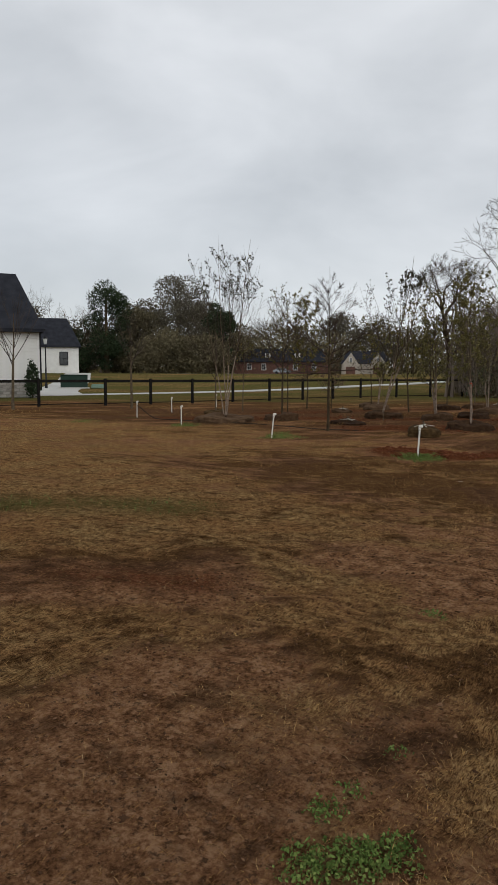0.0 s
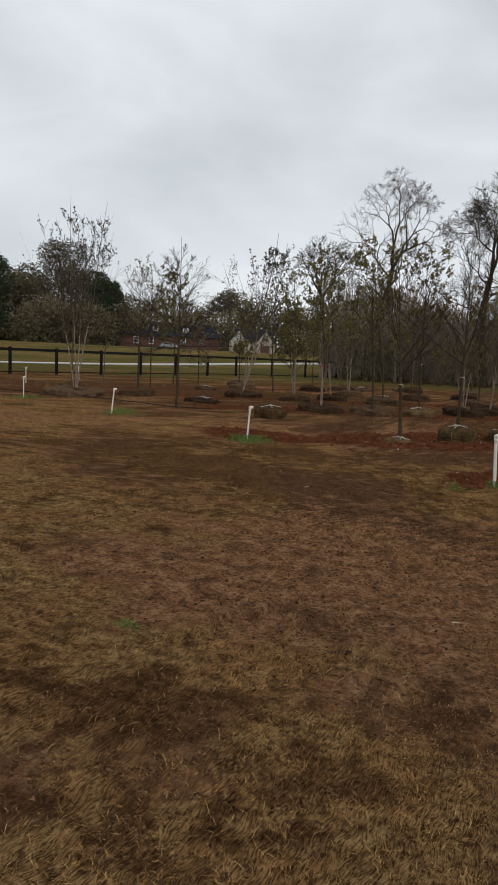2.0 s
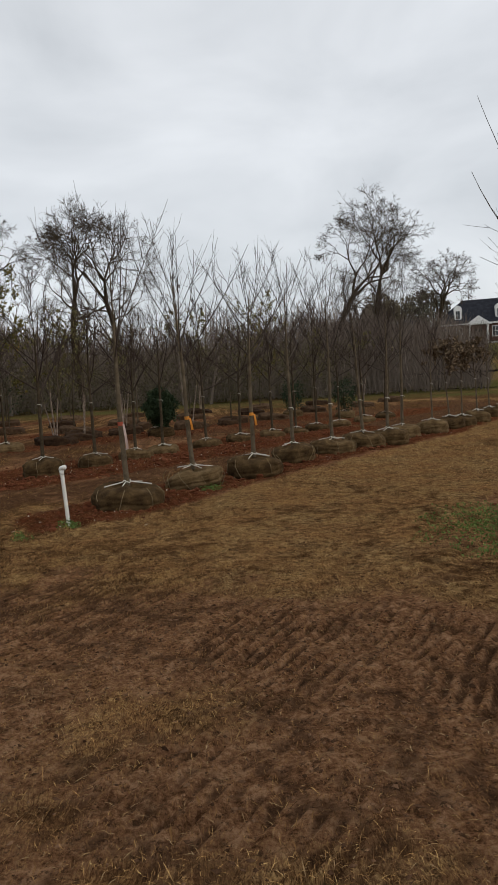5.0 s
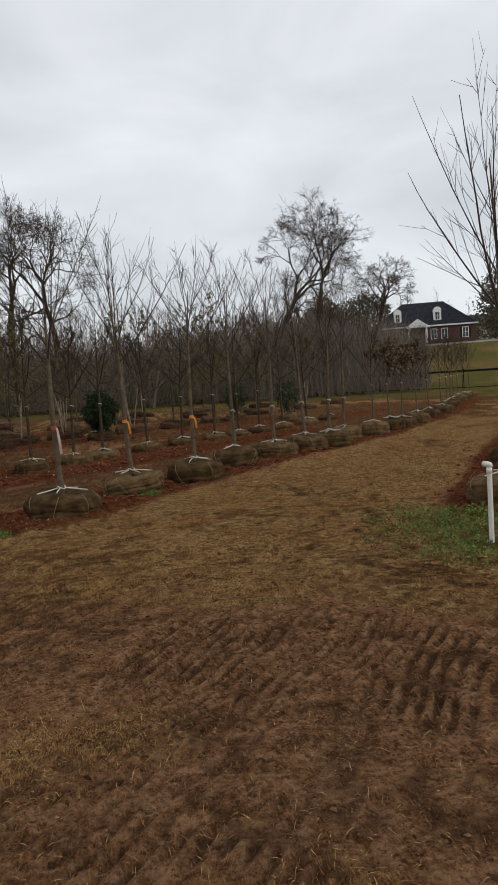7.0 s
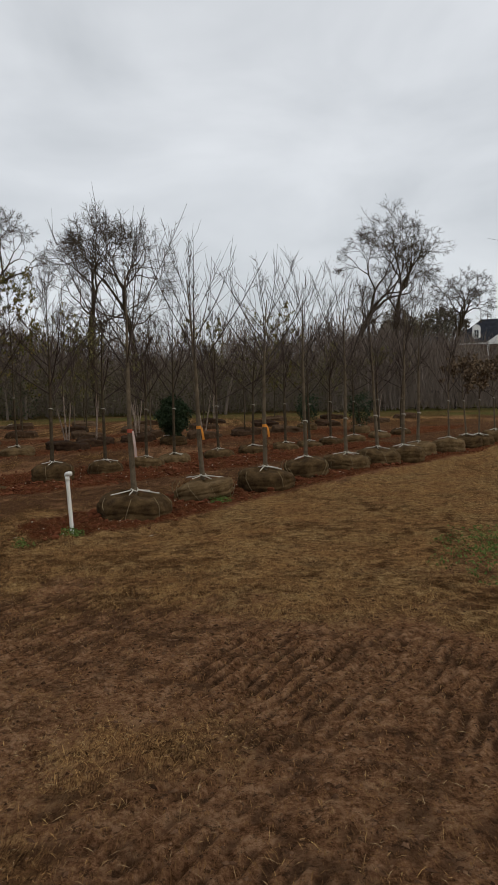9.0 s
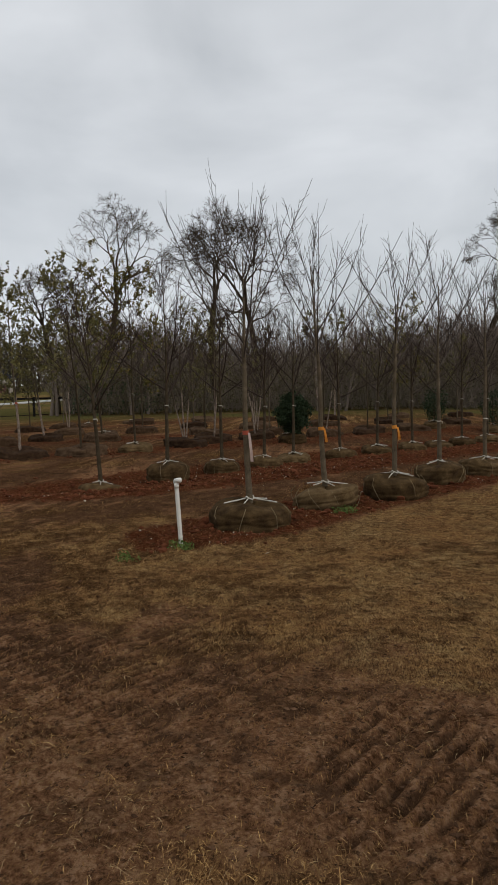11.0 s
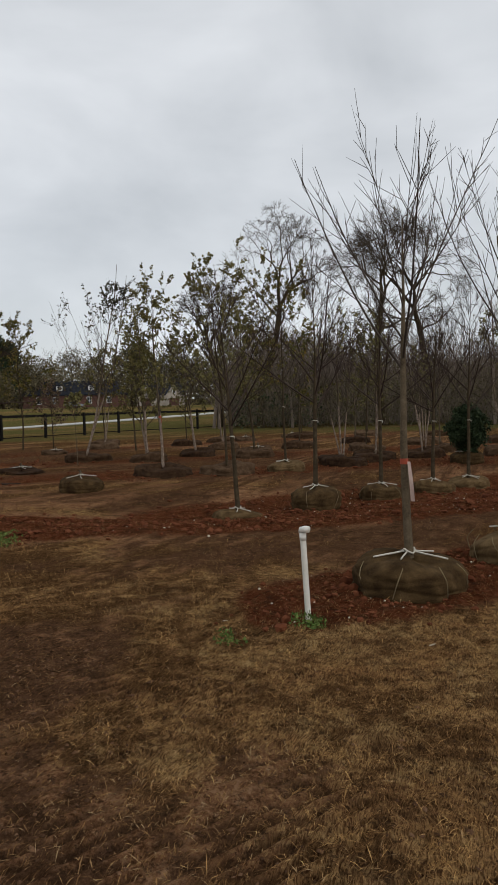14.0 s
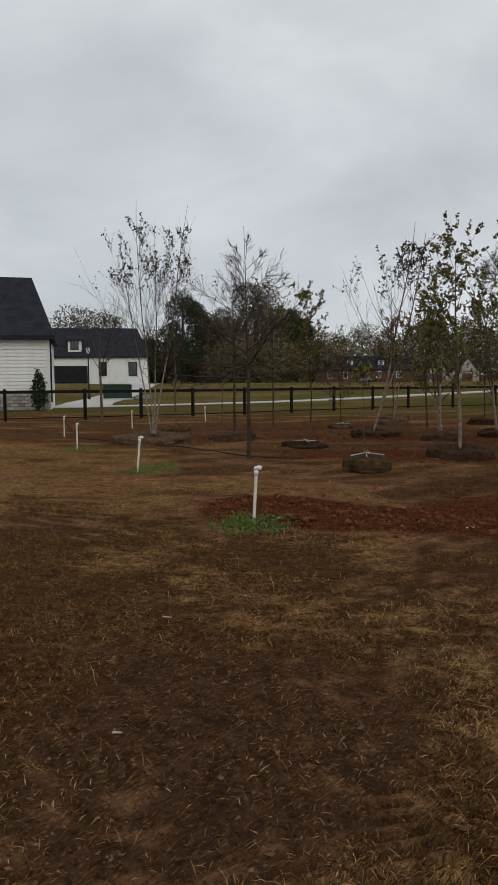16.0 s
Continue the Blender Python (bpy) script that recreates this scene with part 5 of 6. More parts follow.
strip("driveway", [(26, 106), (38, 112), (56, 108), (84, 98)], 3.0, M_CONCRETE, "pale drive curving before a brick house", "driveway", 0.05)
m6 = Matrix.Translation((80, 150, gz(80, 150))) @ Matrix.Rotation(radians(-25), 4, "Z")
h6 = thing("house", "white house half hidden behind trees", "house", "", "", m6)
part("wall", box_bm(16, 9, 4.6, (0, 4.5, 2.3)), M_SIDING, h6)
part("roof", roof_bm(16, 9, 4.6, 2.6, 1.0, 0.4, (0, 4.5)), M_ROOF, h6)
for x in (-5, -1, 3.5):
    window(h6, 1.0, 1.5, (x, 0, 2.6))

# ---- street lamp, utility cabinets, car ----
lx, ly = -62.5, 51.3
lamp = thing("street_lamp", "black street lamp post with a glass lantern", "lamp", m=pose(lx, ly, gz(lx, ly)))
part("post", tube_mesh("post", [(np.array([(0, 0, -0.1), (0, 0, 0.5), (0, 0, 0.52), (0, 0, 4.8)]), np.array([0.17, 0.15, 0.09, 0.06]))], 10, M_DARKTRIM), parent=lamp)
lan = part("lantern", tube_mesh("lantern", [(np.array([(0, 0, 4.8), (0, 0, 4.9), (0, 0, 5.4)]), np.array([0.1, 0.16, 0.24]))], 8, M_LAMP), parent=lamp, label="pale glass lantern")
part("cap", tube_mesh("cap", [(np.array([(0, 0, 5.4), (0, 0, 5.45), (0, 0, 5.75)]), np.array([0.3, 0.28, 0.03]))], 8, M_DARKTRIM), parent=lan)
ucab = thing("utility_cabinet", "dark green metal utility cabinet on a pad", "utility box", m=pose(-60.5, 53.5, gz(-60.5, 53.5), 0, 0, 50))
part("cabinet", box_bm(2.9, 1.3, 1.35, (0, 0, 0.75), 0.05), M_METALGREEN, ucab)
part("lid", box_bm(3.0, 1.4, 0.12, (0, 0, 1.46), 0.03), M_METALGREEN, ucab)
part("pad", box_bm(3.3, 1.7, 0.14, (0, 0, 0.04), 0.02), M_CONCRETE, ucab)
ub = thing("utility_box", "small pale green utility box on the grass", "utility box", m=pose(-58.6, 55.3, gz(-58.6, 55.3), 0, 0, 50))
part("cover", box_bm(1.5, 0.8, 0.5, (0, 0, 0.22), 0.08), material("pale_green_plastic", [(0.16, 0.24, 0.19), (0.22, 0.31, 0.25)], 0.6), ub)


def car(x, y, turn):
    ob = thing("car", "silver car parked on a pale drive far off", "car", m=pose(x, y, gz(x, y) + 0.06, 0, 0, turn))
    b = bmesh.new()
    prof = [(-2.2, 0.35), (2.2, 0.35), (2.25, 0.75), (1.3, 0.95), (0.6, 1.42), (-1.2, 1.45), (-1.9, 0.98), (-2.25, 0.85)]
    a = [b.verts.new((px, -0.85, pz)) for px, pz in prof]
    c = [b.verts.new((px, 0.85, pz)) for px, pz in prof]
    b.faces.new(a)
    b.faces.new(c[::-1])
    for i in range(8):
        b.faces.new((a[i], c[i], c[(i + 1) % 8], a[(i + 1) % 8]))
    bmesh.ops.recalc_face_normals(b, faces=b.faces[:])
    bmesh.ops.bevel(b, geom=b.edges[:], offset=0.06, segments=2, affect="EDGES")
    part("body", b, M_CAR, ob)
    part("side_glass", box_bm(2.0, 1.74, 0.34, (-0.35, 0, 1.2), 0.03), M_GLASS, ob)
    for px in (-1.4, 1.4):
        for py in (-0.78, 0.78):
            w = bmesh.new()
            bmesh.ops.create_cone(w, cap_ends=True, segments=18, radius1=0.33, radius2=0.33, depth=0.2, matrix=Matrix.Translation((px, py, 0.33)) @ Matrix.Rotation(radians(90), 4, "X"))
            part("wheel", w, M_TYRE, ob)


car(-96, 152, 28)


# ---- large trees and woods ----
def fork(rng, p, d, ln, r, depth, deepest, out, wide):
    """A limb that bends, then parts in two or three, and so on to the twigs."""
    level = deepest - depth
    a = limb(rng, p, d, ln, r, 4, 0.17, 0.05 if level < 3 else -0.035, 0.32)
    out[min(level, 3)].append(a)
    if level > 2:
        for _ in range(3 if level < deepest else 4):
            q, e, rr = along(a, rng.uniform(0.1, 1.0))
            out[3].append(limb(rng, q, side_way(rng, e, rng.uniform(0.4, 0.9)), ln * rng.uniform(0.35, 0.8), max(rr * 0.45, 0.008), 2, 0.16, -0.03))
    if depth == 0:
        return
    e = unit(a[0][-1] - a[0][-2])
    n = 3 if rng.uniform() < 0.38 else 2
    v = unit(np.cross(e, rng.normal(0, 1, 3)))
    w = np.cross(e, v)
    t0 = rng.uniform(0, 6.28)
    for k in range(n):
        t = t0 + k * 6.28 / n + rng.uniform(-0.4, 0.4)
        ang = wide * rng.uniform(0.55, 1.25)
        fork(rng, a[0][-1], e * math.cos(ang) + (v * math.cos(t) + w * math.sin(t)) * math.sin(ang), ln * rng.uniform(0.68, 0.9), r * 0.68 * (0.72 if n == 3 else 0.8) ** 0.5, depth - 1, deepest, out, wide)


def big_tree(x, y, H, seed, lean=(0, 0), clear=0.52, r=0.30, mat=M_BARK_DARK, leaves=0, label="tall bare old tree at the field's far edge", leafmat=None, depth=6, wide=0.5):
    rng = np.random.default_rng(seed)
    ob = thing("large_tree", label, "tree", "large trees", m=pose(x, y, gz(x, y) - 0.1))
    tr = limb(rng, (0, 0, 0), (lean[0], lean[1], 1), H * clear, r, 9, 0.075, 0.03, 0.38)
    o = [[], [], [], []]
    e = unit(tr[0][-1] - tr[0][-2])
    for k in range(3):
        t = k * 2.1 + rng.uniform(-0.4, 0.4)
        ang = wide * rng.uniform(0.4, 0.95)
        fork(rng, tr[0][-1], unit(e * math.cos(ang) + np.array([math.cos(t), math.sin(t), 0]) * math.sin(ang)), H * (0.118 if clear > 0.4 else 0.136) * rng.uniform(0.85, 1.15), r * 0.46, depth, depth, o, wide)
    if clear > 0.4:
        for k, at in enumerate((0.50, 0.62, 0.74, 0.84, 0.93)):
            q, e2, rr = along(tr, at)
            t = k * 2.4 + rng.uniform(-0.5, 0.5)
            fork(rng, q, unit(e2 * 0.62 + np.array([math.cos(t), math.sin(t), 0]) * 0.75), H * 0.085 * rng.uniform(0.8, 1.2), rr * 0.42, depth - 2, depth - 1, o, wide)
    part("trunk", tube_mesh("trunk", [tr], 9, mat), parent=ob)
    thick = lambda ts, k: [(p, np.maximum(q, k)) for p, q in ts]
    for one in o[0] + o[1]:
        part("limb", tube_mesh("limb", [one], 6, mat), parent=ob)
    tagged(part("branchwork", tube_mesh("branchwork", thick(o[2], 0.014), 4, mat), parent=ob), kind="stuff")
    tagged(part("twigwork", tube_mesh("twigwork", thick(o[3], 0.008), 3, mat), parent=ob), kind="stuff")
    if leaves:
        V, F = leaf_arrays(rng, leaf_points(rng, o[3], leaves), 0.22)
        tagged(part("leaves", quick_mesh("leaves", V, F, leafmat or M_LEAF_OLIVE), parent=ob), kind="stuff")
    return ob


def at_azimuth(deg, dist, eye=(1.6, 4.5)):
    a = radians(deg)
    return eye[0] - dist * math.sin(a), eye[1] + dist * math.cos(a)


for deg, dist, H, seed, lean in ((18.3, 56, 17.6, 801, (0.04, 0)), (8.8, 56, 16.6, 802, (-0.06, 0)), (5.6, 58, 16.4, 803, (0.10, 0)), (-10.9, 60, 16.6, 804, (-0.08, 0)), (-15.0, 60, 17.0, 805, (0.05, 0)), (-19.0, 72, 13.0, 806, (0.05, 0)), (21.5, 60, 12.5, 807, (0, 0))):
    x, y = at_azimuth(deg, dist)
    big_tree(x, y, H, seed, lean)
# trees behind the houses on the other side of the road
for deg, dist, H, seed, lv in ((51.5, 180, 29, 811, 0), (50.0, 185, 28, 812, 0), (34.8, 215, 25, 813, 0), (32.0, 220, 23, 814, 0), (29.8, 215, 21, 815, 0), (45.2, 200, 28, 816, 1500), (43.5, 200, 27, 817, 1500), (24.5, 170, 18, 818, 0)):
    x, y = at_azimuth(deg, dist)
    big_tree(x, y, H, seed, clear=0.25, leaves=lv, leafmat=M_FAR, label="large winter tree behind far houses", depth=4, wide=0.46)


def leaf_mass(x, y, r, h, seed, mat, n, name, label, base=0.0, leaf=0.4):
    """A dense crown of many small clumps with an uneven outline, on a trunk."""
    rng = np.random.default_rng(seed)
    ob = thing(name, label, "tree", "trees behind the road", m=pose(x, y, gz(x, y) - 0.1))
    part("trunk", tube_mesh("trunk", [limb(rng, (0, 0, 0), (0, 0, 1), h * 0.8, 0.03 * h, 6, 0.03, 0.05)], 7, M_BARK_DARK), parent=ob)
    lobes = []
    for _ in range(26):
        u = unit(rng.normal(0, 1, 3))
        lobes.append((np.array([u[0] * r * 0.62, u[1] * r * 0.62, base + (h - base) * (0.47 + 0.40 * u[2])]), r * rng.uniform(0.26, 0.46)))
    pts = []
    for _ in range(n):
        c, rr = lobes[rng.integers(0, len(lobes))]
        pts.append(c + unit(rng.normal(0, 1, 3)) * rr * rng.uniform(0.6, 1.08) * np.array([1, 1, 0.85]))
    V, F = leaf_arrays(rng, np.array(pts), leaf)
    part("crown", quick_mesh("crown", V, F, mat), parent=ob)


for deg, dist, r, h, seed, mat, n, leaf in ((47.6, 180, 6.5, 25, 831, M_EVERGREEN, 17000, 0.42), (45.0, 185, 8, 17, 832, M_BRUSH, 8000, 0.6), (41.8, 182, 11, 26, 833, M_FAR, 26000, 0.42), (38.7, 165, 4.2, 18, 834, M_EVERGREEN, 7000, 0.6),
                                            (36.4, 225, 9, 17, 835, M_BRUSH, 9000, 0.45), (33.6, 228, 9.5, 18, 836, M_BRUSH, 9000, 0.45), (31.0, 225, 9, 17, 846, M_FAR, 8000, 0.45), (25.8, 190, 7.5, 16, 847, M_FAR, 8000, 0.45), (23.0, 185, 7.0, 13, 848, M_BRUSH, 7000, 0.45), (28.6, 222, 9.5, 19, 837, M_FAR, 9000, 0.6), (50.5, 185, 7, 11, 838, M_EVERGREEN, 6000, 0.6),
                                            (40.0, 160, 7, 9, 839, M_BRUSH, 7000, 0.6), (43.0, 162, 8, 10, 840, M_BRUSH, 7000, 0.6),
                                            (-18.5, 140, 6.0, 11.0, 842, M_FAR, 7000, 0.5), (-30, 132, 8, 14.0, 843, M_FAR, 8000, 0.5), (-15.5, 130, 5.5, 10.0, 844, M_BRUSH, 6000, 0.5), (55.0, 200, 12, 21.0, 845, M_FAR, 10000, 0.6),
                                            (49.2, 190, 9, 15, 850, M_FAR, 8000, 0.6), (46.3, 190, 9, 19, 851, M_FAR, 9000, 0.6), (44.0, 195, 10, 22, 852, M_FAR, 11000, 0.55), (39.6, 195, 10, 20, 853, M_FAR, 11000, 0.55), (37.6, 195, 8, 15, 854, M_BRUSH, 9000, 0.55)):
    x, y = at_azimuth(deg, dist)
    leaf_mass(x, y, r, h, seed, mat, int(n * 0.85), "evergreen_tree" if mat == M_EVERGREEN else "round_tree", "dark evergreen tree behind the road" if mat == M_EVERGREEN else "round brown winter tree far behind the field", 0.6, leaf * 0.9)


def woods(name, spots, seed, label, hmin, hmax, dense):
    """A belt of bare winter trees, too many to count."""
    rng = np.random.default_rng(seed)
    stems, fine = [], []
    for x, y in spots:
        H = rng.uniform(hmin, hmax)
        tr = limb(rng, (x, y, gz(x, y) - 0.1), (rng.normal(0, 0.05), rng.normal(0, 0.05), 1), H, 0.013 * H + 0.03, 6, 0.05, 0.03)
        o = crown(rng, tr, 0.16, 11, dense, 2, 0.30, 0.5, 0.04, 0.09, 0.5, 1.0, 0.4)
        stems.append(tr)
        fine += [(p, np.maximum(q, 0.014)) for k in o[:3] for p, q in k]
    V1, F1 = tube_arrays(stems, 5)
    V2, F2 = tube_arrays(fine, 3)
    tagged(new(name, quick_mesh(name, np.concatenate([V1, V2]), np.concatenate([F1, F2 + len(V1)]), M_WOODS)), label, "woods", "", "stuff")


rng = np.random.default_rng(77)
spots = [at_azimuth(rng.uniform(-15.5, 22), rng.uniform(54, 76)) for _ in range(68)]
woods("winter_woods", spots, 78, "belt of bare grey-brown winter woods beyond the field", 6.0, 9.5, 5)
spots = [at_azimuth(rng.uniform(20, 62), rng.uniform(200, 240)) for _ in range(32)]
woods("far_woods", spots, 79, "far bare woods behind the houses", 12.0, 20.0, 4)
spots = [at_azimuth(rng.uniform(-45, -12), rng.uniform(150, 180)) for _ in range(24)]
woods("hill_woods", spots, 80, "bare woods on the rise behind the brick house", 8.0, 13.0, 3)


def brush(name, seed, n, lo, hi, near, far, hmax, mat, label, leaf):
    rng = np.random.default_rng(seed)
    pts = []
    az, di = rng.uniform(lo, hi, n), rng.uniform(near, far, n)
    a = np.radians(az)
    x, y = 1.6 - di * np.sin(a), 4.5 + di * np.cos(a)
    top = hmax * (0.35 + 0.9 * fnoise(x, y, 5.0, seed))
    z = height(x, y) + top * rng.uniform(0, 1, n) ** 0.8
    V, F = leaf_arrays(rng, np.stack([x, y, z], -1), leaf)
    tagged(new(name, quick_mesh(name, V, F, mat)), label, "brush", "", "stuff")


def twig_haze(name, seed, n, lo, hi, near, far, hmax, mat, label, ln):
    """Thin upright wands filling the belt of woods."""
    rng = np.random.default_rng(seed)
    a, di = np.radians(rng.uniform(lo, hi, n)), rng.uniform(near, far, n)
    x, y = 1.6 - di * np.sin(a), 4.5 + di * np.cos(a)
    z = height(x, y) + hmax * (0.1 + 1.5 * fnoise(x, y, 9.0, seed)) * rng.uniform(0.03, 1, n) ** 1.4
    p = np.stack([x, y, z], -1)
    d = rng.normal(0, 0.38, (n, 3)) + np.array([0, 0, 1])
    d /= np.linalg.norm(d, axis=1, keepdims=True)
    side = np.stack([np.cos(a), np.sin(a), np.zeros(n)], -1) * rng.uniform(0.010, 0.022, (n, 1))
    top = p + d * ln * rng.uniform(0.5, 1.4, (n, 1))
    V = np.stack([p - side, p + side, top + side * 0.4, top - side * 0.4], 1).reshape(-1, 3)
    F = np.arange(4 * n).reshape(n, 4)
    tagged(new(name, quick_mesh(name, V, F, mat)), label, "brush", "", "stuff")


twig_haze("sapling_thicket", 95, 46000, -16, 21, 55, 74, 6.6, M_WOODS, "thicket of thin bare saplings in the woods", 1.5)
brush("undergrowth", 90, 60000, -17, 21, 55, 70, 5.4, M_BRUSH, "brown-olive undergrowth at the foot of the woods", 0.15)
brush("olive_thicket", 98, 17000, -13, 20, 51, 58, 5.0, M_OLIVE, "olive-brown brush along the edge of the woods", 0.12)
brush("evergreen_thicket", 96, 1400, 13.5, 20.5, 54, 60, 3.4, M_EVERGREEN, "dark evergreen bushes below the old trees", 0.2)
twig_haze("slope_thicket", 97, 16000, -23.5, -10, 54, 66, 5.0, M_WOODS, "reddish thicket of thin saplings at the foot of the rise", 1.3)
brush("far_undergrowth", 91, 24000, 20, 62, 190, 215, 12.0, M_BRUSH, "brown undergrowth behind far houses", 0.8)
brush("hill_undergrowth", 92, 14000, -45, -12, 140, 160, 6.0, M_BRUSH, "brown undergrowth behind the brick house", 0.6)


# ---- dead grass, weeds, clods, chips ----
PATHLINE = [(0.8, 0.3), (1.5, 1.7), (1.9, 3.5), (1.9, 5.6), (1.6, 7.0), (0.8, 8.2)]


def scatter_blades(name, seed, n, near, far, label, mat, keep, size, width, flat, kind="stuff"):
    """Short bent blades; the further off, the fewer and the wider."""
    rng = np.random.default_rng(seed)
    k = rng.integers(0, len(PATHLINE), n)
    base = np.array(PATHLINE)[k]
    u = rng.uniform(0, 1, n)
    d = (near ** 0.45 + u * (far ** 0.45 - near ** 0.45)) ** (1 / 0.45)
    az = np.radians(rng.uniform(-32, 66, n))
    x, y = base[:, 0] - d * np.sin(az), base[:, 1] + d * np.cos(az)
    ok = rng.uniform(0, 1, n) < keep(x, y)
    x, y, d = x[ok], y[ok], d[ok]
    m = len(x)
    z = height(x, y)
    turn = rng.uniform(0, 2 * np.pi, m)
    lay = np.clip(rng.normal(flat, 0.28, m), 0.1, 1.5)
    ln = size * rng.lognormal(0, 0.35, m) * (1 + 0.03 * d)
    wd = width * (0.75 + 0.16 * d) * rng.uniform(0.7, 1.3, m)
    f = np.stack([np.cos(turn), np.sin(turn), np.zeros(m)], -1)
    s = np.stack([-np.sin(turn), np.cos(turn), np.zeros(m)], -1)
    up = np.array([0, 0, 1.0])
    p0 = np.stack([x, y, z - 0.004], -1)
    d1 = f * np.sin(lay)[:, None] + up * np.cos(lay)[:, None]
    lay2 = np.clip(lay + rng.uniform(0.1, 0.8, m), 0.1, 1.75)
    d2 = f * np.sin(lay2)[:, None] + up * np.cos(lay2)[:, None]
    p1 = p0 + d1 * (ln * 0.55)[:, None]
    p2 = p1 + d2 * (ln * 0.45)[:, None]
    w = s * wd[:, None] / 2
    V = np.stack([p0 - w * 0.6, p1 - w, p2, p1 + w], 1).reshape(-1, 3)
    i = np.arange(m)[:, None] * 4
    F = np.concatenate([i + [0, 1, 3], i + [1, 2, 3]])
    return tagged(new(name, quick_mesh(name, V, F, mat)), label, "grass", "", kind)


def turf_share(x, y):
    return sstep(0.22, 0.72, zone_cover(x, y)) * (1 - 0.6 * zone_green(x, y))


def clumped(x, y):
    return 0.25 + 0.75 * sstep(0.35, 0.6, fnoise(x, y, 0.22, 131))


scatter_blades("dead_grass", 1001, 700000, 1.2, 26, "short dead straw-brown grass", M_STRAW, lambda x, y: (0.05 + 0.95 * turf_share(x, y) * clumped(x, y)) * (1 - 0.74 * sstep(0.35, 0.65, zone_damp_shade(x, y))), 0.040, 0.00145, 1.12)
scatter_blades("matted_grass", 1003, 760000, 1.2, 20, "dark damp matted grass", M_THATCH, lambda x, y: (0.10 + 0.9 * turf_share(x, y)) * sstep(0.2, 0.5, zone_damp_shade(x, y)) * (0.5 + 0.5 * clumped(x, y)), 0.040, 0.0015, 1.08)
scatter_blades("straw_litter", 1004, 70000, 1.2, 12, "loose straws lying over soil and turf", M_LITTER, lambda x, y: 0.25 + 0.75 * sstep(0.40, 0.60, fnoise(x, y, 0.45, 171)), 0.046, 0.0024, 1.42)
scatter_blades("grass_tufts", 1005, 150000, 8, 36, "tufts of dead grass over the far turf", M_STRAW, lambda x, y: sstep(0.25, 0.7, zone_cover(x, y)) * sstep(0.50, 0.62, fnoise(x, y, 0.5, 151)), 0.055, 0.0012, 0.8)
scatter_blades("dark_tufts", 1006, 110000, 8, 36, "dark tufts of weeds and thatch over the dug field", M_THATCH, lambda x, y: (0.15 + 0.85 * sstep(0.3, 0.7, zone_damp_shade(x, y))) * sstep(0.52, 0.64, fnoise(x, y, 0.6, 161)), 0.05, 0.0014, 0.8)
scatter_blades("green_weeds", 1002, 90000, 1.2, 24, "low green weeds round the pipes and in the turf", M_GREEN, lambda x, y: sstep(0.32, 0.8, zone_green(x, y)) * (np.hypot(x, y - 5) < 24), 0.05, 0.005, 0.75)


def scatter_clods(name, seed, n, label, mat, region, size):
    rng = np.random.default_rng(seed)
    V, F, c = [], [], 0
    ico = bmesh.new()
    bmesh.ops.create_icosphere(ico, subdivisions=1, radius=1.0)
    v0 = np.array([v.co[:] for v in ico.verts])
    f0 = np.array([[v.index for v in f.verts] for f in ico.faces])
    ico.free()
    a, b2 = region
    x, y = rng.uniform(a[0], b2[0], n), rng.uniform(a[1], b2[1], n)
    ok = rng.uniform(0, 1, n) < zone_red(x, y) ** 1.5
    x, y = x[ok], y[ok]
    z = height(x, y)
    for px, py, pz in zip(x, y, z):
        s = size * min(rng.lognormal(0, 0.5), 2.6)
        V.append(v0 * (1 + rng.normal(0, 0.16, (len(v0), 1))) * s * rng.uniform(0.6, 1.2, 3) * (1, 1, 0.7) + (px, py, pz + 0.2 * s))
        F.append(f0 + c)
        c += len(v0)
    tagged(new(name, quick_mesh(name, np.concatenate(V), np.concatenate(F), mat)), label, "soil", "", "stuff")


scatter_clods("soil_clods", 1101, 9000, "crumbled red soil clods along the dug rows", M_SOIL, ((-6.5, 11.5), (9, 24)), 0.022)
scatter_clods("soil_lumps", 1102, 11000, "larger lumps of red soil on the dug strip", M_SOIL, ((-17, 13), (7, 31)), 0.026)


scatter_clods("root_bits", 1103, 1500, "pale bits of cut root strewn over the dug soil", M_CHIP, ((-3.5, 11.5), (9, 22)), 0.008)


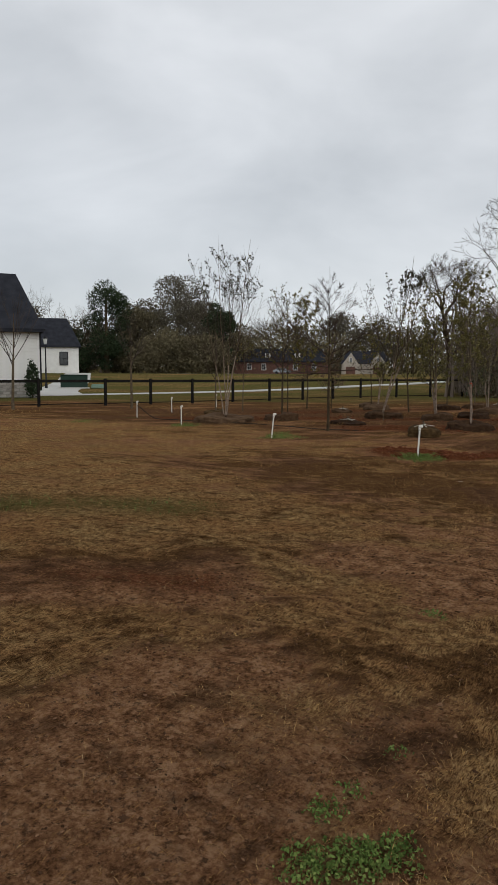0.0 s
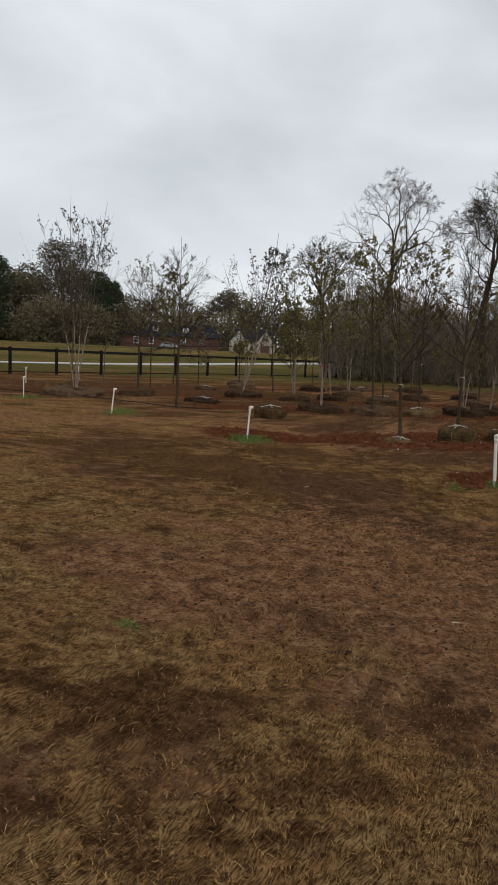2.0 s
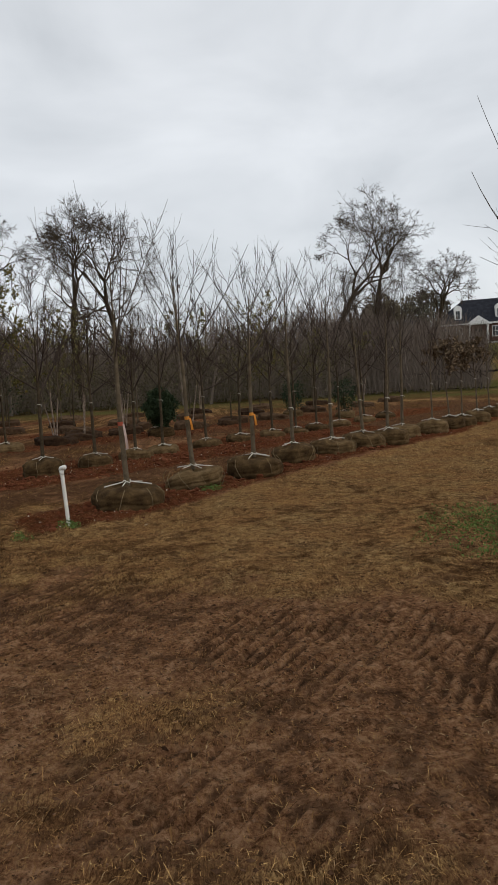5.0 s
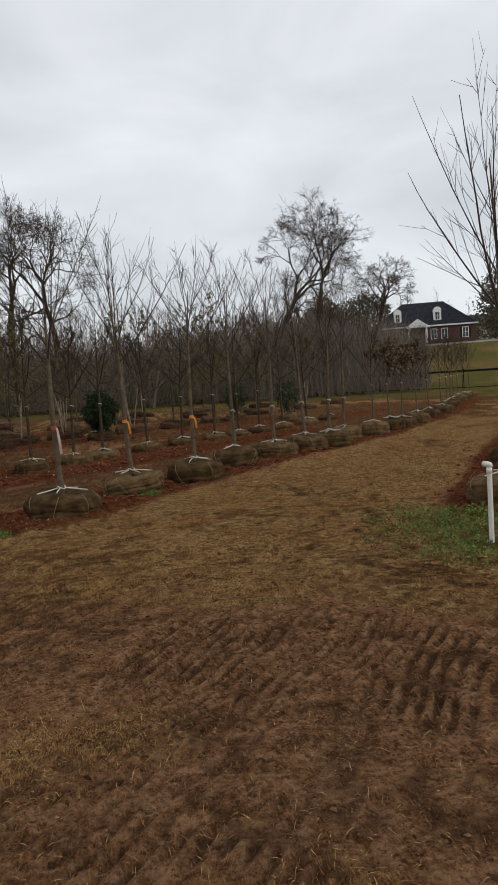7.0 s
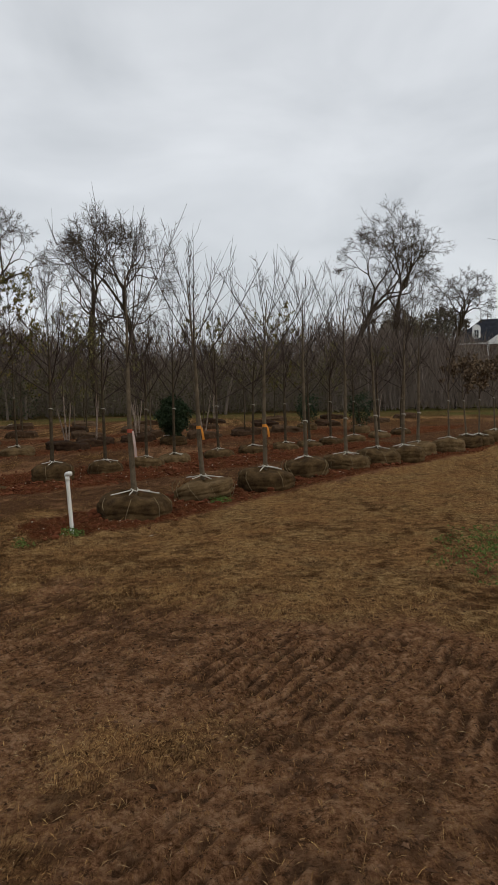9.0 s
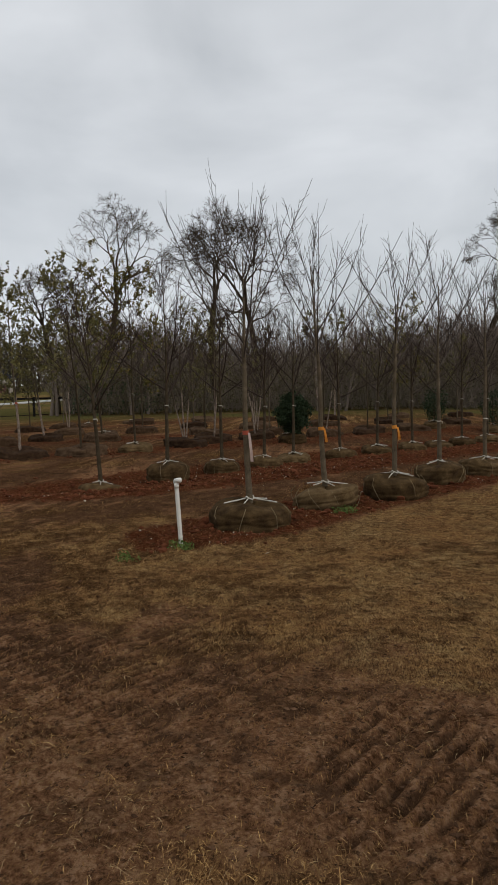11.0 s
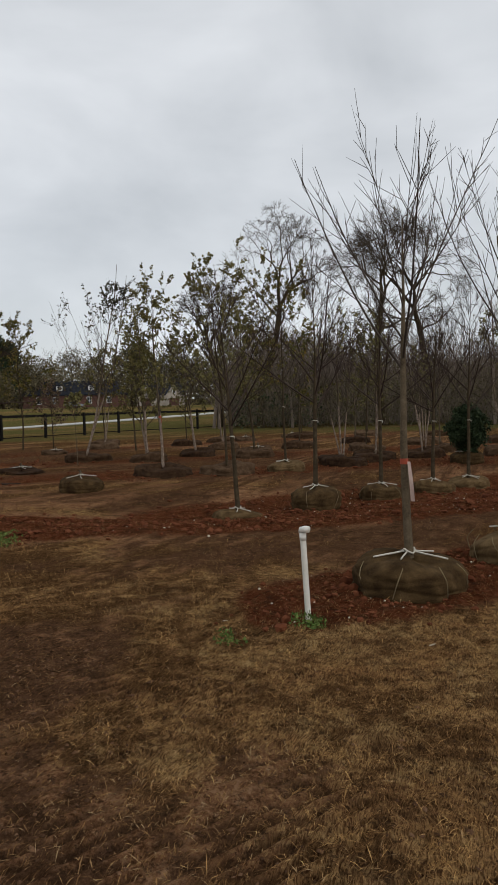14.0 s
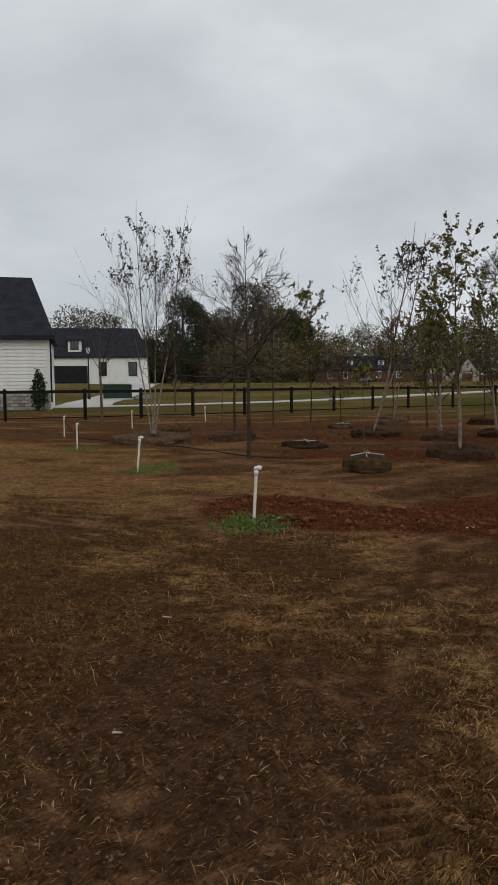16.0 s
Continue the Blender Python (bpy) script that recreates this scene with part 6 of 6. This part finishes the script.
def scatter_crumbs(name, seed, n, label, mat, region, size):
    """Small angular crumbs of soil and litter where the turf is thin."""
    rng = np.random.default_rng(seed)
    (x0, y0), (x1, y1) = region
    x, y = rng.uniform(x0, x1, n), rng.uniform(y0, y1, n)
    ok = rng.uniform(0, 1, n) < (1.05 - zone_cover(x, y)) * (0.25 + 0.75 * sstep(0.35, 0.6, fnoise(x, y, 0.3, 141)))
    x, y = x[ok], y[ok]
    m = len(x)
    v0 = np.array([(1, 0, 0), (0, 1, 0), (-1, 0, 0), (0, -1, 0), (0, 0, 1), (0, 0, -1)], float)
    f0 = np.array([(0, 1, 4), (1, 2, 4), (2, 3, 4), (3, 0, 4), (1, 0, 5), (2, 1, 5), (3, 2, 5), (0, 3, 5)])
    turn, sz = rng.uniform(0, 6.28, m), size * np.clip(rng.lognormal(0, 0.45, m), 0.4, 2.2)
    v = v0[None] * (1 + rng.normal(0, 0.25, (m, 6, 1))) * sz[:, None, None] * np.stack([rng.uniform(0.7, 1.8, m), rng.uniform(0.6, 1.1, m), rng.uniform(0.4, 0.8, m)], -1)[:, None, :]
    c, sn = np.cos(turn)[:, None], np.sin(turn)[:, None]
    V = np.stack([v[..., 0] * c - v[..., 1] * sn + x[:, None], v[..., 0] * sn + v[..., 1] * c + y[:, None], v[..., 2] + (height(x, y) + 0.15 * sz)[:, None]], -1)
    F = f0[None] + 6 * np.arange(m)[:, None, None]
    tagged(new(name, quick_mesh(name, V.reshape(-1, 3), F.reshape(-1, 3), mat)), label, "soil", "", "stuff")


scatter_crumbs("soil_crumbs", 1104, 26000, "dark crumbs of trodden soil and litter", M_CRUMB, ((-3.2, 1.6), (4.6, 11.2)), 0.0075)


def weed_clump(x, y, r, n, seed, leaf=0.035, tall=0.07):
    """Low green weeds: small leaves and grass tips crowded together."""
    rng = np.random.default_rng(seed)
    ob = thing("weed_clump", "low clump of green weeds on bare soil", "weeds", "weed clumps", m=pose(x, y, gz(x, y)))
    a, d = rng.uniform(0, 6.28, n), r * rng.uniform(0, 1, n) ** 0.7
    d *= 0.45 + 0.9 * vnoise(np.cos(a) * 2 + seed, np.sin(a) * 2, 0.8, seed)
    px, py = d * np.cos(a), d * np.sin(a)
    pz = height(x + px, y + py) - gz(x, y) + tall * rng.uniform(0, 1, n) ** 1.5 * (1.1 - d / r * 0.6)
    V, F = leaf_arrays(rng, np.stack([px, py, pz], -1), leaf, -0.5)
    tagged(part("foliage", quick_mesh("foliage", V, F, M_GREEN), parent=ob), kind="stuff")


for i, (x, y, r, n) in enumerate(((-4.75, 14.15, 0.55, 1500), (-9.8, 16.8, 0.6, 900), (-14.85, 18.6, 0.6, 700), (0.25, 12.02, 0.16, 260), (-0.22, 11.5, 0.12, 120), (5.2, 10.9, 0.8, 1300), (4.85, 10.0, 0.75, 1100), (5.7, 10.4, 0.7, 900), (4.75, 9.3, 0.4, 500),
                                  (-0.43, 2.33, 0.15, 520), (-0.30, 2.45, 0.16, 560), (-0.22, 2.56, 0.12, 320), (-0.55, 2.62, 0.10, 160), (-0.52, 2.80, 0.07, 70), (-1.02, 5.04, 0.10, 110), (-0.50, 3.2, 0.06, 40), (2.05, 14.25, 0.22, 260), (-19.2, 18.0, 0.7, 400), (-10.3, 17.5, 0.5, 400))):
    weed_clump(x, y, r, n, 1200 + i, 0.017 if y < 9 else 0.028, 0.045 if y < 9 else 0.10)


def wood_chip(x, y, ln, turn):
    b = bmesh.new()
    box_bm(ln * 0.75, 0.013, 0.005, (0, 0, 0.008), 0, b)
    for v in b.verts:
        if v.co.x > 0:
            v.co.y *= 0.35
            v.co.z += 0.012
    me = bpy.data.meshes.new("wood_chip")
    b.to_mesh(me)
    b.free()
    me.materials.append(M_CHIP)
    ob = new("wood_chip", me)
    ob.matrix_basis = pose(x, y, gz(x, y) + 0.008, 4, 3, turn)
    tagged(ob, "pale splintered wood chip lying on the soil", "wood chip", "wood chips")


CHIPS = [(1.80, 5.13, 0.075, -25), (1.735, 5.2, 0.065, 65), (0.75, 6.31, 0.07, 10), (-2.98, 11.42, 0.10, 10), (-1.9, 10.2, 0.07, 20), (0.72, 3.05, 0.05, 30), (1.2, 11.8, 0.06, 30), (-0.4, 11.9, 0.06, -20)]
for x, y, ln, turn in CHIPS:
    wood_chip(x, y, ln, turn)
